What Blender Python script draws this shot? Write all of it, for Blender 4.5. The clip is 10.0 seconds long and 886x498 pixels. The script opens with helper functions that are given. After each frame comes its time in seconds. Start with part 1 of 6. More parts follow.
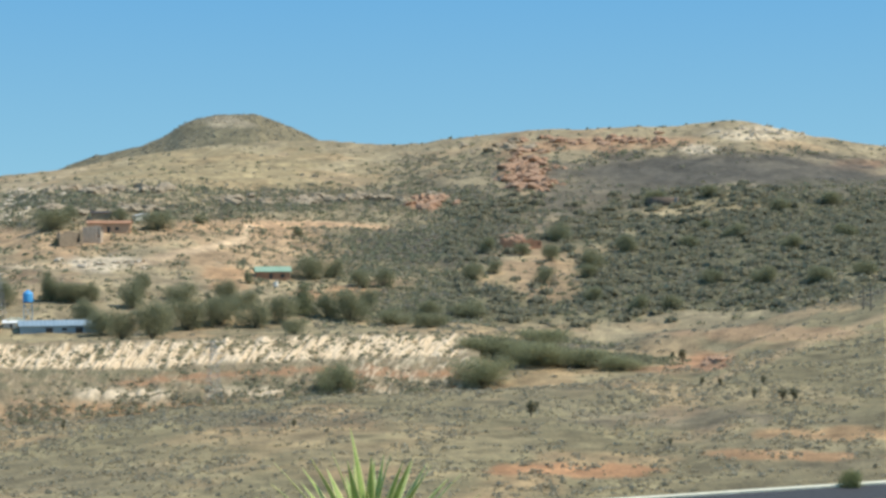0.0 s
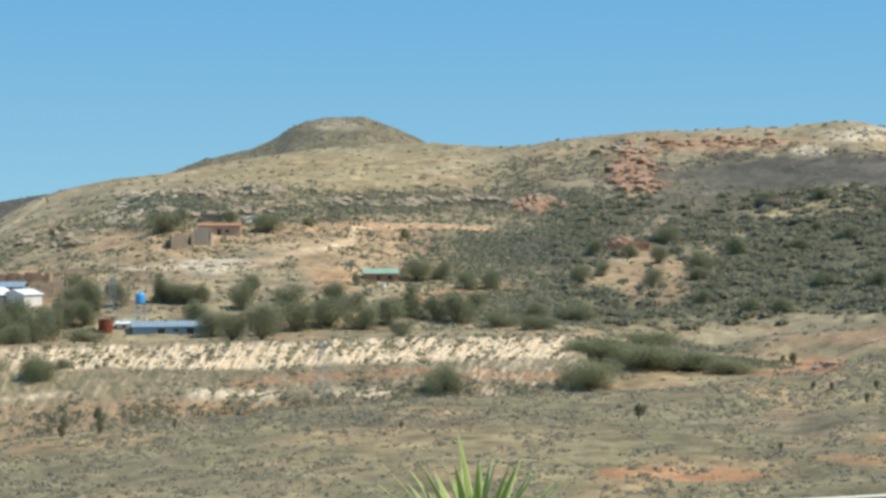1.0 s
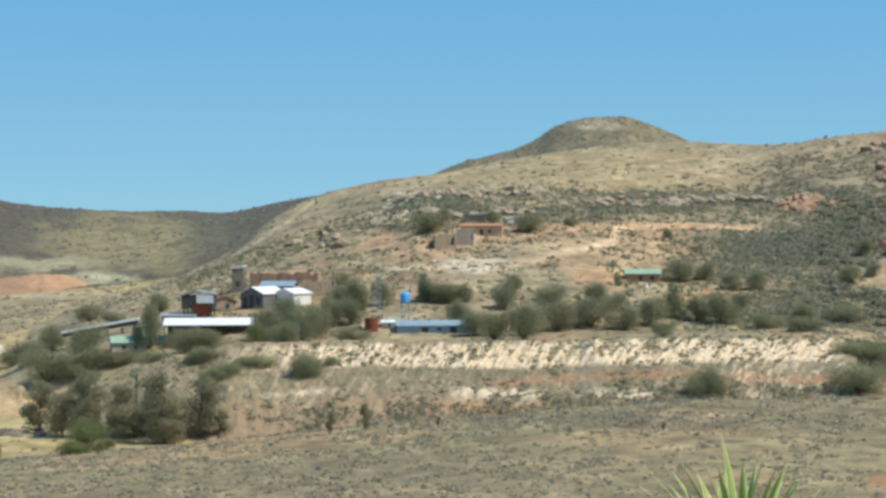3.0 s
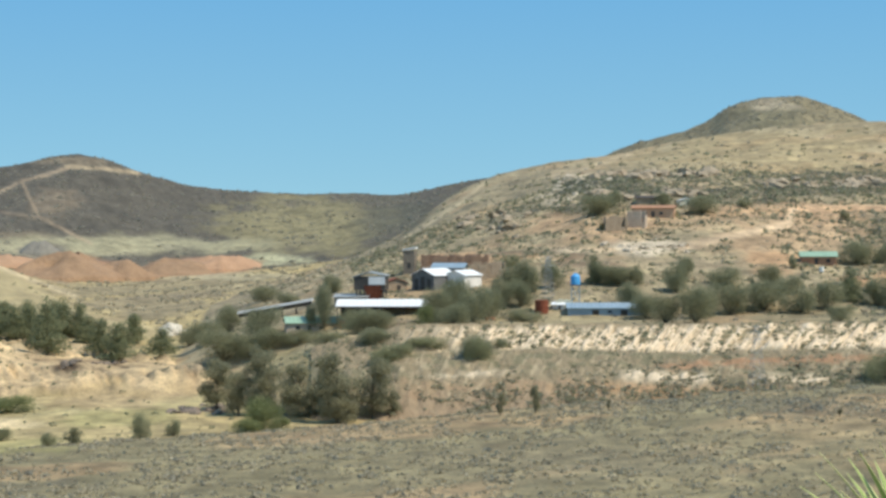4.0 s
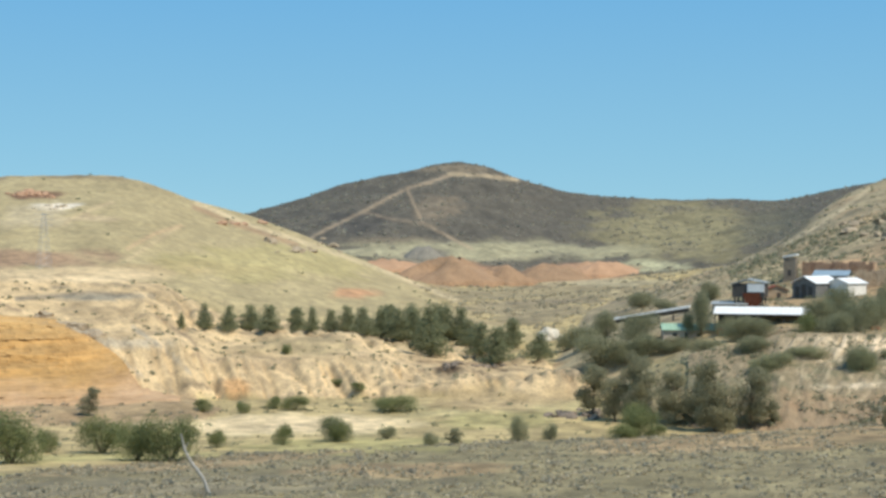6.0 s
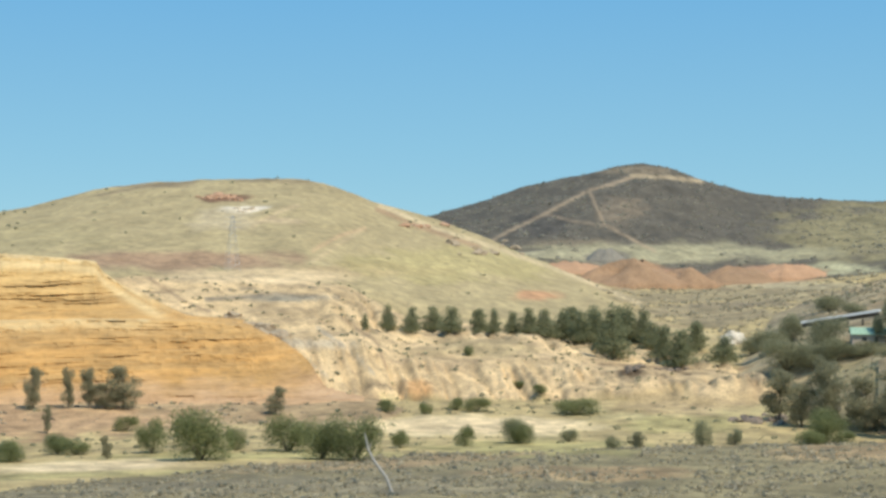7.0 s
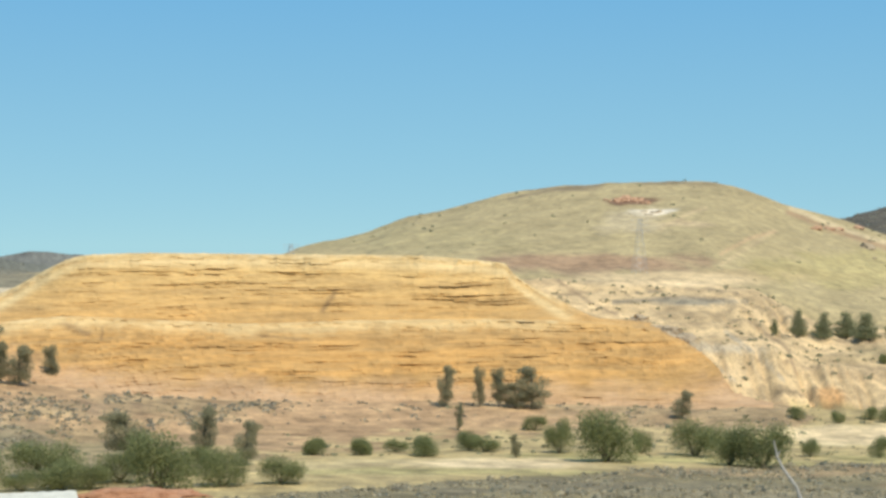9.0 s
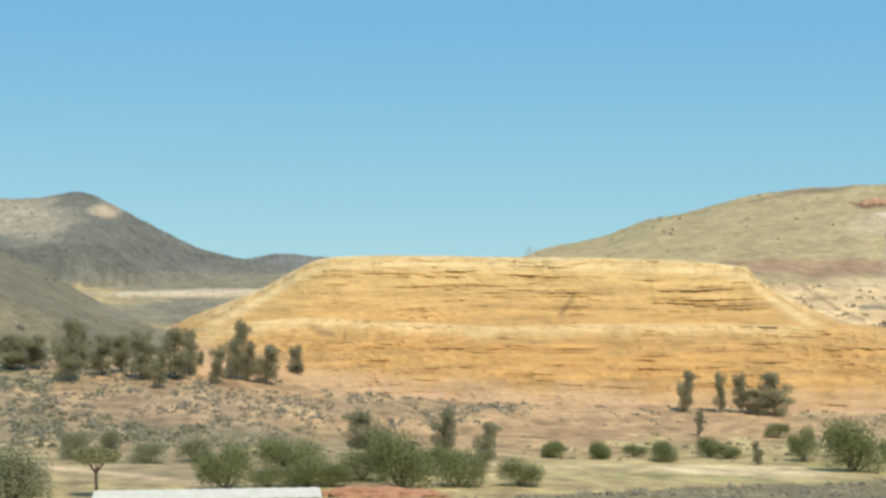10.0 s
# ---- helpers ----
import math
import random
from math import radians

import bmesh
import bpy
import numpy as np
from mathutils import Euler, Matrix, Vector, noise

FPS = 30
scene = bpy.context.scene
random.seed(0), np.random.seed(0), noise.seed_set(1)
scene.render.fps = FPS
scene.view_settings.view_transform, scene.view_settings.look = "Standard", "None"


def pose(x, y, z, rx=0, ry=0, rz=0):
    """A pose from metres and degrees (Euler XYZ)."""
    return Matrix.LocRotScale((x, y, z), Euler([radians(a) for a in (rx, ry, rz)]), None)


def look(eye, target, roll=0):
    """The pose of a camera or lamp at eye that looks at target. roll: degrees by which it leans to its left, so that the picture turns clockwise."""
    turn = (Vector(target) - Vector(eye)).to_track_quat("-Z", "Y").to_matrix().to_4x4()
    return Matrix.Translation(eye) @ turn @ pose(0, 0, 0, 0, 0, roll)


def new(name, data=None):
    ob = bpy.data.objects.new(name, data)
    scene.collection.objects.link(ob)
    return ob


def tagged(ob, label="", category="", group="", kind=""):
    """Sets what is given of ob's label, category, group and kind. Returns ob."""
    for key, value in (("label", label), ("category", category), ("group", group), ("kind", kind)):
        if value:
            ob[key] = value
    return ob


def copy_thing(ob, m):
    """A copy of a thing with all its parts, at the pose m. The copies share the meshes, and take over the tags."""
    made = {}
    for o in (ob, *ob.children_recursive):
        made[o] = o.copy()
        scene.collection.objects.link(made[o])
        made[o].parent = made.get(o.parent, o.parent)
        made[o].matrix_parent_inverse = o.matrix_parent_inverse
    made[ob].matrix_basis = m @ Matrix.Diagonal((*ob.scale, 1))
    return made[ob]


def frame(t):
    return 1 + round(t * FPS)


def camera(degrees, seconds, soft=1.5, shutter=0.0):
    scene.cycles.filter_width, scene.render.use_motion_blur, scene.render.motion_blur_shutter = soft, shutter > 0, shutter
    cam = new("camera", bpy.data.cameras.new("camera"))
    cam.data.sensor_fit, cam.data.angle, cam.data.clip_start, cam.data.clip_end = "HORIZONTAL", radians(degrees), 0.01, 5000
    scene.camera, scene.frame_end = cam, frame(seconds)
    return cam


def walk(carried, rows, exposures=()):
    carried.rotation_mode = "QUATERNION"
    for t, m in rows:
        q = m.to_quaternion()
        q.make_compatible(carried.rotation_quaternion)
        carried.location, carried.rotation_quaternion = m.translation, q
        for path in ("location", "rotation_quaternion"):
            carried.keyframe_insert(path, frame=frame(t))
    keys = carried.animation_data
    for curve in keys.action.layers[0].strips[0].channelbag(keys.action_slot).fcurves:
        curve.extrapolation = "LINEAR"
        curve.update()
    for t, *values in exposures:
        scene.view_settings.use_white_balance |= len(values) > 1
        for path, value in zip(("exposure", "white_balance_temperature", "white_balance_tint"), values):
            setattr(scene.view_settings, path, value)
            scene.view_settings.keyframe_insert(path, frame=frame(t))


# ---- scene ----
# A fixed stand on a terrace: the camera pans to its left over a mining valley.
EYE = 30.0
cam = camera(31.3, 10.0, soft=3.0)
ROWS = [
    (0.0, 13.219, 0.047, 0.256), (0.5, 15.189, 0.102, 0.231), (1.0, 17.096, 0.139, 0.223), (1.5, 19.086, 0.142, 0.241),
    (2.0, 21.413, 0.138, 0.256), (3.5, 29.480, -0.054, 0.178), (4.0, 32.715, -0.448, 0.159), (4.5, 36.023, -0.412, 0.089),
    (5.0, 39.366, -0.367, 0.059), (5.5, 43.010, -0.285, 0.014), (7.0, 52.894, -0.136, -0.047), (7.5, 56.825, -0.117, -0.082),
    (8.0, 60.585, -0.089, -0.165), (8.5, 64.197, -0.077, -0.150), (9.0, 67.565, -0.065, -0.238), (9.5, 71.759, 0.002, -0.348),
    (10.0, 76.203, -0.001, -0.393),
]
walk(cam, [(t, pose(0, 0, EYE, 90 + pitch, roll, yaw)) for t, yaw, pitch, roll in ROWS],
     [(0.0, 0.0, 6500, 10.0), (5.0, 0.02, 6550, 10.0), (7.5, 0.04, 6700, 9.5), (10.0, 0.06, 6900, 9.0)])

# ---- daylight ----
SUN_BEARING, SUN_HEIGHT = -82.0, 55.0        # bearings grow to the left of the y axis
world = bpy.data.worlds.new("sky")
scene.world = world
world.use_nodes = True
wn = world.node_tree
sky = wn.nodes.new("ShaderNodeTexSky")
sky.sky_type, sky.sun_disc = "NISHITA", False
sky.sun_elevation, sky.sun_rotation = radians(SUN_HEIGHT), radians(-SUN_BEARING)
sky.air_density, sky.dust_density, sky.ozone_density, sky.altitude = 0.5, 0.0, 1.6, 2500
air = wn.nodes.new("ShaderNodeMix")
air.data_type, air.blend_type = "RGBA", "MULTIPLY"
air.inputs[0].default_value, air.inputs[7].default_value = 1.0, (0.12, 0.14, 0.13, 1)
wn.links.new(sky.outputs[0], air.inputs[6])
# dry haze evens the sky towards the horizon
where, split = wn.nodes.new("ShaderNodeTexCoord"), wn.nodes.new("ShaderNodeSeparateXYZ")
haze, clear = wn.nodes.new("ShaderNodeValToRGB"), wn.nodes.new("ShaderNodeMix")
stops = haze.color_ramp.elements
stops[0].position, stops[0].color = 0.0, (0.305, 0.575, 0.70, 1)
stops[1].position, stops[1].color = 1.0, (0.15, 0.36, 0.68, 1)
for at, tone in ((0.06, (0.25, 0.54, 0.735, 1)), (0.16, (0.165, 0.46, 0.77, 1))):
    stops.new(at).color = tone
clear.data_type = "RGBA"
clear.inputs[0].default_value = 0.88
wn.links.new(where.outputs["Generated"], split.inputs[0])
wn.links.new(split.outputs[2], haze.inputs[0])
wn.links.new(air.outputs[2], clear.inputs[6])
wn.links.new(haze.outputs[0], clear.inputs[7])
wn.links.new(clear.outputs[2], wn.nodes["Background"].inputs[0])
wn.nodes["Background"].inputs[1].default_value = 1.0
sun = new("sun", bpy.data.lights.new("sun", "SUN"))
sun.data.energy, sun.data.angle, sun.data.color = 4.5, radians(0.53), (1.0, 0.925, 0.79)
sb, sh = radians(SUN_BEARING), radians(SUN_HEIGHT)
sun.matrix_world = look((-math.sin(sb) * math.cos(sh) * 900, math.cos(sb) * math.cos(sh) * 900, math.sin(sh) * 900), (0, 0, 0))
scene.view_settings.exposure = 0.0


# ---- materials ----
def shader(name, rough=0.9, metal=0.0):
    m = bpy.data.materials.new(name)
    m.use_nodes = True
    b = m.node_tree.nodes["Principled BSDF"]
    b.inputs["Roughness"].default_value, b.inputs["Metallic"].default_value = rough, metal
    b.inputs["Specular IOR Level"].default_value = 0.25
    return m, m.node_tree, b


def surface(name, dark, light, scale=1.0, rough=0.85, metal=0.0, bump=0.3, cover=False, fine=6.0, vary=0.0, low=0.3, high=0.7, stretch=(1, 1, 1)):
    """Two scales of noise between a dark and a light tone, with a fine bump; cover: the tones weigh the mesh's own ground cover."""
    m, tree, b = shader(name, rough, metal)
    n, l = tree.nodes, tree.links
    where = n.new("ShaderNodeNewGeometry")
    mp = n.new("ShaderNodeMapping")
    mp.inputs["Scale"].default_value = stretch
    l.new(where.outputs["Position"], mp.inputs[0])
    big, small = n.new("ShaderNodeTexNoise"), n.new("ShaderNodeTexNoise")
    big.inputs["Scale"].default_value, small.inputs["Scale"].default_value = scale, scale * fine
    for t in (big, small):
        t.inputs["Detail"].default_value = 4.0
        l.new(mp.outputs[0], t.inputs["Vector"])
    mix = n.new("ShaderNodeMix")
    mix.inputs[0].default_value = 0.5
    l.new(big.outputs[0], mix.inputs[2])
    l.new(small.outputs[0], mix.inputs[3])
    ramp = n.new("ShaderNodeValToRGB")
    ramp.color_ramp.elements[0].position, ramp.color_ramp.elements[1].position = low, high
    ramp.color_ramp.elements[0].color, ramp.color_ramp.elements[1].color = (*dark, 1), (*light, 1)
    l.new(mix.outputs[0], ramp.inputs[0])
    out = ramp.outputs[0]
    if cover:
        at = n.new("ShaderNodeVertexColor")
        at.layer_name = "cover"
        mul = n.new("ShaderNodeMix")
        mul.data_type, mul.blend_type = "RGBA", "MULTIPLY"
        mul.inputs[0].default_value = 1.0
        l.new(at.outputs[0], mul.inputs[6])
        l.new(out, mul.inputs[7])
        out = mul.outputs[2]
    if vary:
        geo, hsv = n.new("ShaderNodeNewGeometry"), n.new("ShaderNodeHueSaturation")
        span = n.new("ShaderNodeMapRange")
        span.inputs[3].default_value, span.inputs[4].default_value = 1 - vary, 1 + vary
        l.new(geo.outputs["Random Per Island"], span.inputs[0])
        l.new(span.outputs[0], hsv.inputs["Value"])
        l.new(out, hsv.inputs["Color"])
        out = hsv.outputs[0]
    l.new(out, b.inputs["Base Color"])
    if bump:
        bp = n.new("ShaderNodeBump")
        bp.inputs["Strength"].default_value, bp.inputs["Distance"].default_value = bump, 0.5 / scale
        l.new(mix.outputs[0], bp.inputs["Height"])
        l.new(bp.outputs[0], b.inputs["Normal"])
    return m


GROUND = surface("ground_cover", (0.64, 0.64, 0.65), (1.32, 1.29, 1.21), 0.3, 0.95, bump=0.3, cover=True, low=0.36, high=0.64)
DUMP = surface("ochre_tailings", (0.74, 0.71, 0.66), (1.12, 1.11, 1.08), 0.3, 0.95, bump=0.5, cover=True, stretch=(0.22, 0.22, 2.6), low=0.36, high=0.6)

# ---- the lie of the land: bearings and heights in degrees from the eye, distances in metres ----
NEAR = [(-2.42, -1.38), (0.0, -2.35), (2.79, -3.50), (4.78, -4.32), (10.87, -5.0), (17.0, -5.2), (19.04, -5.36), (21.3, -5.52), (23.06, -5.68), (24.8, -5.93), (27.2, -6.1), (29.0, -6.25), (34.28, -6.62),
        (40.30, -7.00), (45.96, -7.24), (52.83, -7.52), (55.5, -7.68), (58.67, -7.88), (62.6, -8.12), (66.6, -8.38), (71, -8.72), (77.86, -9.15), (92, -9.6)]
MAIN = [(-8, 2.9), (-2.45, 3.58), (-0.18, 3.98), (1.18, 4.31), (2.95, 4.58), (5.35, 4.44), (7.16, 4.41), (9.40, 4.35), (12.26, 4.09), (14.92, 3.81), (17.78, 4.02),
        (20.01, 3.95), (23.01, 3.6), (24.70, 3.34), (26.8, 2.93), (28.73, 2.66), (31.40, 1.98), (33.24, 0.90), (34.46, -0.02), (36.89, -1.02), (40.29, -2.11), (43, -3.5), (47, -5.5)]
MAINMID = [(-8, 0.8), (-2.43, 0.98), (1.78, 1.22), (6.77, 0.85), (10.84, 1.08), (14.93, 0.89), (17.99, 1.11), (23.42, 2.0), (26.94, 2.0), (28.6, 1.4),
           (31.20, 0.38), (34.46, -0.63), (40, -2.6), (43, -4.2), (47, -6.2)]
MAINFOOT = [(-8, -1.5), (-2.4, -1.6), (4, -2.6), (9, -3.0), (12, -2.9), (20, -2.6), (28, -2.3), (34, -2.4), (38, -3.2), (43, -5), (47, -6.8)]
PEAK = [(8, 1.5), (14.92, 3.14), (17.53, 3.96), (18.59, 4.40), (19.40, 4.72), (20.10, 4.96), (21.31, 4.91), (22.41, 4.64), (23.21, 4.12), (24.2, 3.74), (24.99, 3.53), (25.97, 3.27), (30, 1.5), (36, -0.5)]
DARK = [(20, 2.2), (27.57, 2.35), (31.40, 2.09), (32.83, 1.85), (34.46, 1.55), (36.31, 1.61), (37.74, 1.55), (39.78, 1.66), (41.81, 1.90), (43.43, 2.30), (45.03, 2.82),
        (45.82, 2.93), (48.19, 2.50), (49.75, 2.18), (51.66, 1.58), (53.4, 1.04), (56.50, -0.10), (62, -1.3)]
DARKFOOT = [(26, 0.5), (31.40, 0.4), (33.65, -0.1), (36.51, -0.75), (39.79, -1.10), (42.83, -1.33), (45.84, -1.18), (49.56, -0.7), (53.43, -1.0), (58, -1.6), (62, -1.9)]
LEFT = [(37, -6), (42, -3.6), (44.02, -2.67), (45.19, -2.24), (47.37, -1.29), (49.58, -0.49), (51.19, 0.22), (53.43, 1.03), (55.27, 1.54), (57.12, 2.19), (58.55, 2.40), (61.00, 2.43),
        (62.62, 2.30), (64.64, 2.02), (66.24, 1.71), (67.45, 1.39), (69.29, 0.97), (70.37, 0.52), (72.47, 0.08), (73.5, -0.3), (78, -1.6)]
LEFTFOOT = [(37, -6), (42, -3.7), (44.02, -3.1), (46.37, -3.10), (50.38, -2.73), (53.84, -2.14), (55.88, -1.6), (58.54, -1.15), (63.02, -1.1), (65.04, -1.0), (72.47, -1.3), (78, -2)]
PALE = [(38, -6.2), (42.08, -4.35), (44.41, -3.85), (47.37, -3.5), (50.38, -3.13), (53.84, -2.65), (55.47, -1.94), (56.50, -1.43), (58.54, -1.10), (63.02, -1.06), (65.04, -1.14), (68.61, -1.31), (74, -3)]
PALESHELF = [(38, -6.25), (42.08, -4.6), (44.40, -4.37), (47.37, -4.11), (50.38, -3.44), (52.41, -3.25), (53.83, -3.20), (55.47, -3.16), (56.49, -3.00), (60.58, -2.75), (68.61, -2.51), (74, -4)]
PALEMID = [(38, -6.3), (42.08, -4.85), (44.01, -4.76), (46.37, -4.50), (47.76, -4.42), (52.41, -4.37), (54.45, -4.28), (55.47, -3.81), (56.49, -3.45), (60.58, -3.37), (68.61, -3.71), (74, -5)]
PALEFOOT = [(38, -6.4), (41, -5.3), (42.08, -4.8), (44.01, -5.1), (46.77, -5.41), (50.37, -5.60), (54.44, -5.64), (56.49, -5.40), (74, -5.31)]
FARLEFT = [(76, -1.2), (81.59, -0.73), (83.41, -0.38), (84.62, -0.14), (86.22, 0.56), (88.00, 1.50), (89.17, 1.92), (90.72, 1.70), (94, 1.6), (104, 0.5)]
FARRIDGE = [(62, -0.9), (69.28, -0.46), (73.0, -0.27), (75.87, -0.35), (78.94, -0.41), (80.78, -0.28), (82.00, -0.16), (83.21, -0.37), (86.01, -0.65), (92, -0.8)]
NEARLEFT = [(83, -4.2), (84.39, -3.52), (85.40, -3.11), (86.79, -2.67), (88.76, -1.76), (90.70, -0.77), (91.85, -0.19), (97, 1.2), (104, 1.6)]
BENCH = [(2, -4.4), (5, -4.0), (8.5, -3.7), (9.64, -3.5), (11.27, -3.3), (12.60, -3.1), (21.05, -3.20), (27.12, -3.31), (31.21, -3.30), (34.07, -3.34), (35.09, -3.66), (36.5, -3.85), (38.57, -4.67), (41, -6.1), (44, -7.4)]
BENCHFOOT = [(2, -4.6), (5, -4.6), (8.5, -4.95), (10.87, -5.15), (14.96, -5.35), (19.04, -5.55), (23.05, -5.9), (28, -6.15), (31.22, -6.45), (34.08, -6.75), (36.52, -6.95), (41, -7.1), (44, -7.6)]
APRON = [(54, -6.0), (55.7, -5.55), (59.09, -5.64), (67.71, -5.60), (71.75, -5.58), (76.66, -5.42), (80.75, -4.95), (86.0, -4.4), (90, -4.4)]
RISE = [(70, -6.2), (74, -5.7), (77, -5.3), (81, -4.55), (84, -4.1), (88, -3.95), (96, -3.9)]
FLANK = [(-12, -1.2), (-2.4, -1.3), (4, -2.4), (9, -3.2), (12, -3.6), (14, -6)]


def line(knots, a):
    """A smooth curve through the knots that never overshoots them."""
    x, y = np.array([k[0] for k in knots], float), np.array([k[1] for k in knots], float)
    a = np.clip(np.asarray(a, float), x[0], x[-1])
    h, d = np.diff(x), np.diff(y) / np.diff(x)
    m = np.zeros(len(x))
    if len(x) > 2:
        p, q = d[:-1], d[1:]
        m[1:-1] = np.where(p * q > 0, 2 * p * q / np.where(p * q > 0, p + q, 1), 0)
    m[0], m[-1] = d[0], d[-1]
    i = np.clip(np.searchsorted(x, a, side="right") - 1, 0, len(h) - 1)
    s = (a - x[i]) / h[i]
    return (y[i] * (1 + 2 * s) + h[i] * m[i] * s) * (1 - s) ** 2 + (y[i + 1] * (3 - 2 * s) - h[i] * m[i + 1] * (1 - s)) * s * s


def shift(knots, d):
    return [(a, e + d) for a, e in knots]


NEAR_R = [(-8, 430), (-2, 400), (3, 310), (10, 260), (40, 240), (92, 205)]
BEHIND = [(-8, -2.3), (-2, -1.7), (3, -3.8), (10, -5.25), (20, -5.7), (28, -6.2), (34, -6.9), (38, -7.4), (42, -8.4), (60, -9.2), (92, -10.5)]
MAIN_R = [(-8, 800), (12, 830), (24, 900), (31, 880), (36, 760), (43, 560)]
MID_R = [(-8, 560), (25, 600), (36, 560), (43, 480)]
# name: lines from near to far, each a distance (or knots of it) and knots of its height
HILLS = {
    "near": [(150, shift([(a, -9.75) for a, e in NEAR], 0)), (NEAR_R, NEAR), ([(a, r + 48) for a, r in NEAR_R], BEHIND)],
    "flank": [(380, shift(FLANK, -0.6)), (470, FLANK)],
    "bench": [(305, BENCHFOOT), (328, [(a, 0.55 * line(BENCH, a) + 0.45 * e) for a, e in BENCHFOOT]), (352, BENCH), (420, shift(BENCH, 0.55))],
    "main": [(405, MAINFOOT), (MID_R, MAINMID), (MAIN_R, MAIN)],
    "peak": [(1000, shift(PEAK, -2.2)), (1400, PEAK)],
    "dark": [(330, [(26, -6.5), (62, -6.6)]), (480, [(26, -3.0), (40, -3.6), (62, -4.2)]), (850, DARKFOOT), (1500, DARK)],
    "pale": [(366, PALEFOOT), (392, PALEMID), (420, PALESHELF), (446, [(a, 0.5 * line(PALESHELF, a) + 0.5 * e) for a, e in PALE]), (478, PALE)],
    "left": [(492, LEFTFOOT), (640, [(a, 0.35 * line(LEFTFOOT, a) + 0.65 * e) for a, e in LEFT]), (800, LEFT)],
    "farleft": [(1500, shift(FARLEFT, -2.2)), (2300, FARLEFT)],
    "farridge": [(2300, shift(FARRIDGE, -0.6)), (2900, FARRIDGE)],
    "apron": [(285, shift(APRON, -2.0)), (346, APRON), (380, APRON)],
    "rise": [(262, shift(RISE, -3.2)), (300, shift(RISE, -1.9)), (372, RISE), (420, shift(RISE, 0.3))],
    "nearleft": [([(83, 440), (88, 470), (97, 500)], shift(NEARLEFT, -1.5)), ([(83, 500), (86, 560), (88, 690), (91, 800)], NEARLEFT)],
}
NAMES = list(HILLS)


def hash2(i, j, k=0):
    v = np.sin(i * 127.1 + j * 311.7 + k * 74.7) * 43758.5453
    return v - np.floor(v)


def rough(x, y, k=0):
    """Smooth noise between -1 and 1 at unit scale."""
    i, j = np.floor(x), np.floor(y)
    u, v = x - i, y - j
    u, v = u * u * (3 - 2 * u), v * v * (3 - 2 * v)
    a, b, c, d = hash2(i, j, k), hash2(i + 1, j, k), hash2(i, j + 1, k), hash2(i + 1, j + 1, k)
    return 2 * (a + (b - a) * u + (c - a) * v + (a - b - c + d) * u * v) - 1


def fbm(x, y, octaves=4, k=0):
    total, amp = np.zeros_like(x), 0.5
    for o in range(octaves):
        total += amp * rough(x * 2 ** o + 17.3 * o, y * 2 ** o - 9.1 * o, k + o)
        amp *= 0.5
    return total


AZ = np.concatenate([np.arange(-7, 95, 0.085), np.arange(96, 353, 3.0)])
RR = np.concatenate([[0.02, 1, 3, 6, 10, 16, 25, 40, 60, 80, 100, 120, 135], np.geomspace(145, 1000, 300), np.geomspace(1012, 2200, 64), np.geomspace(2300, 4900, 18)])


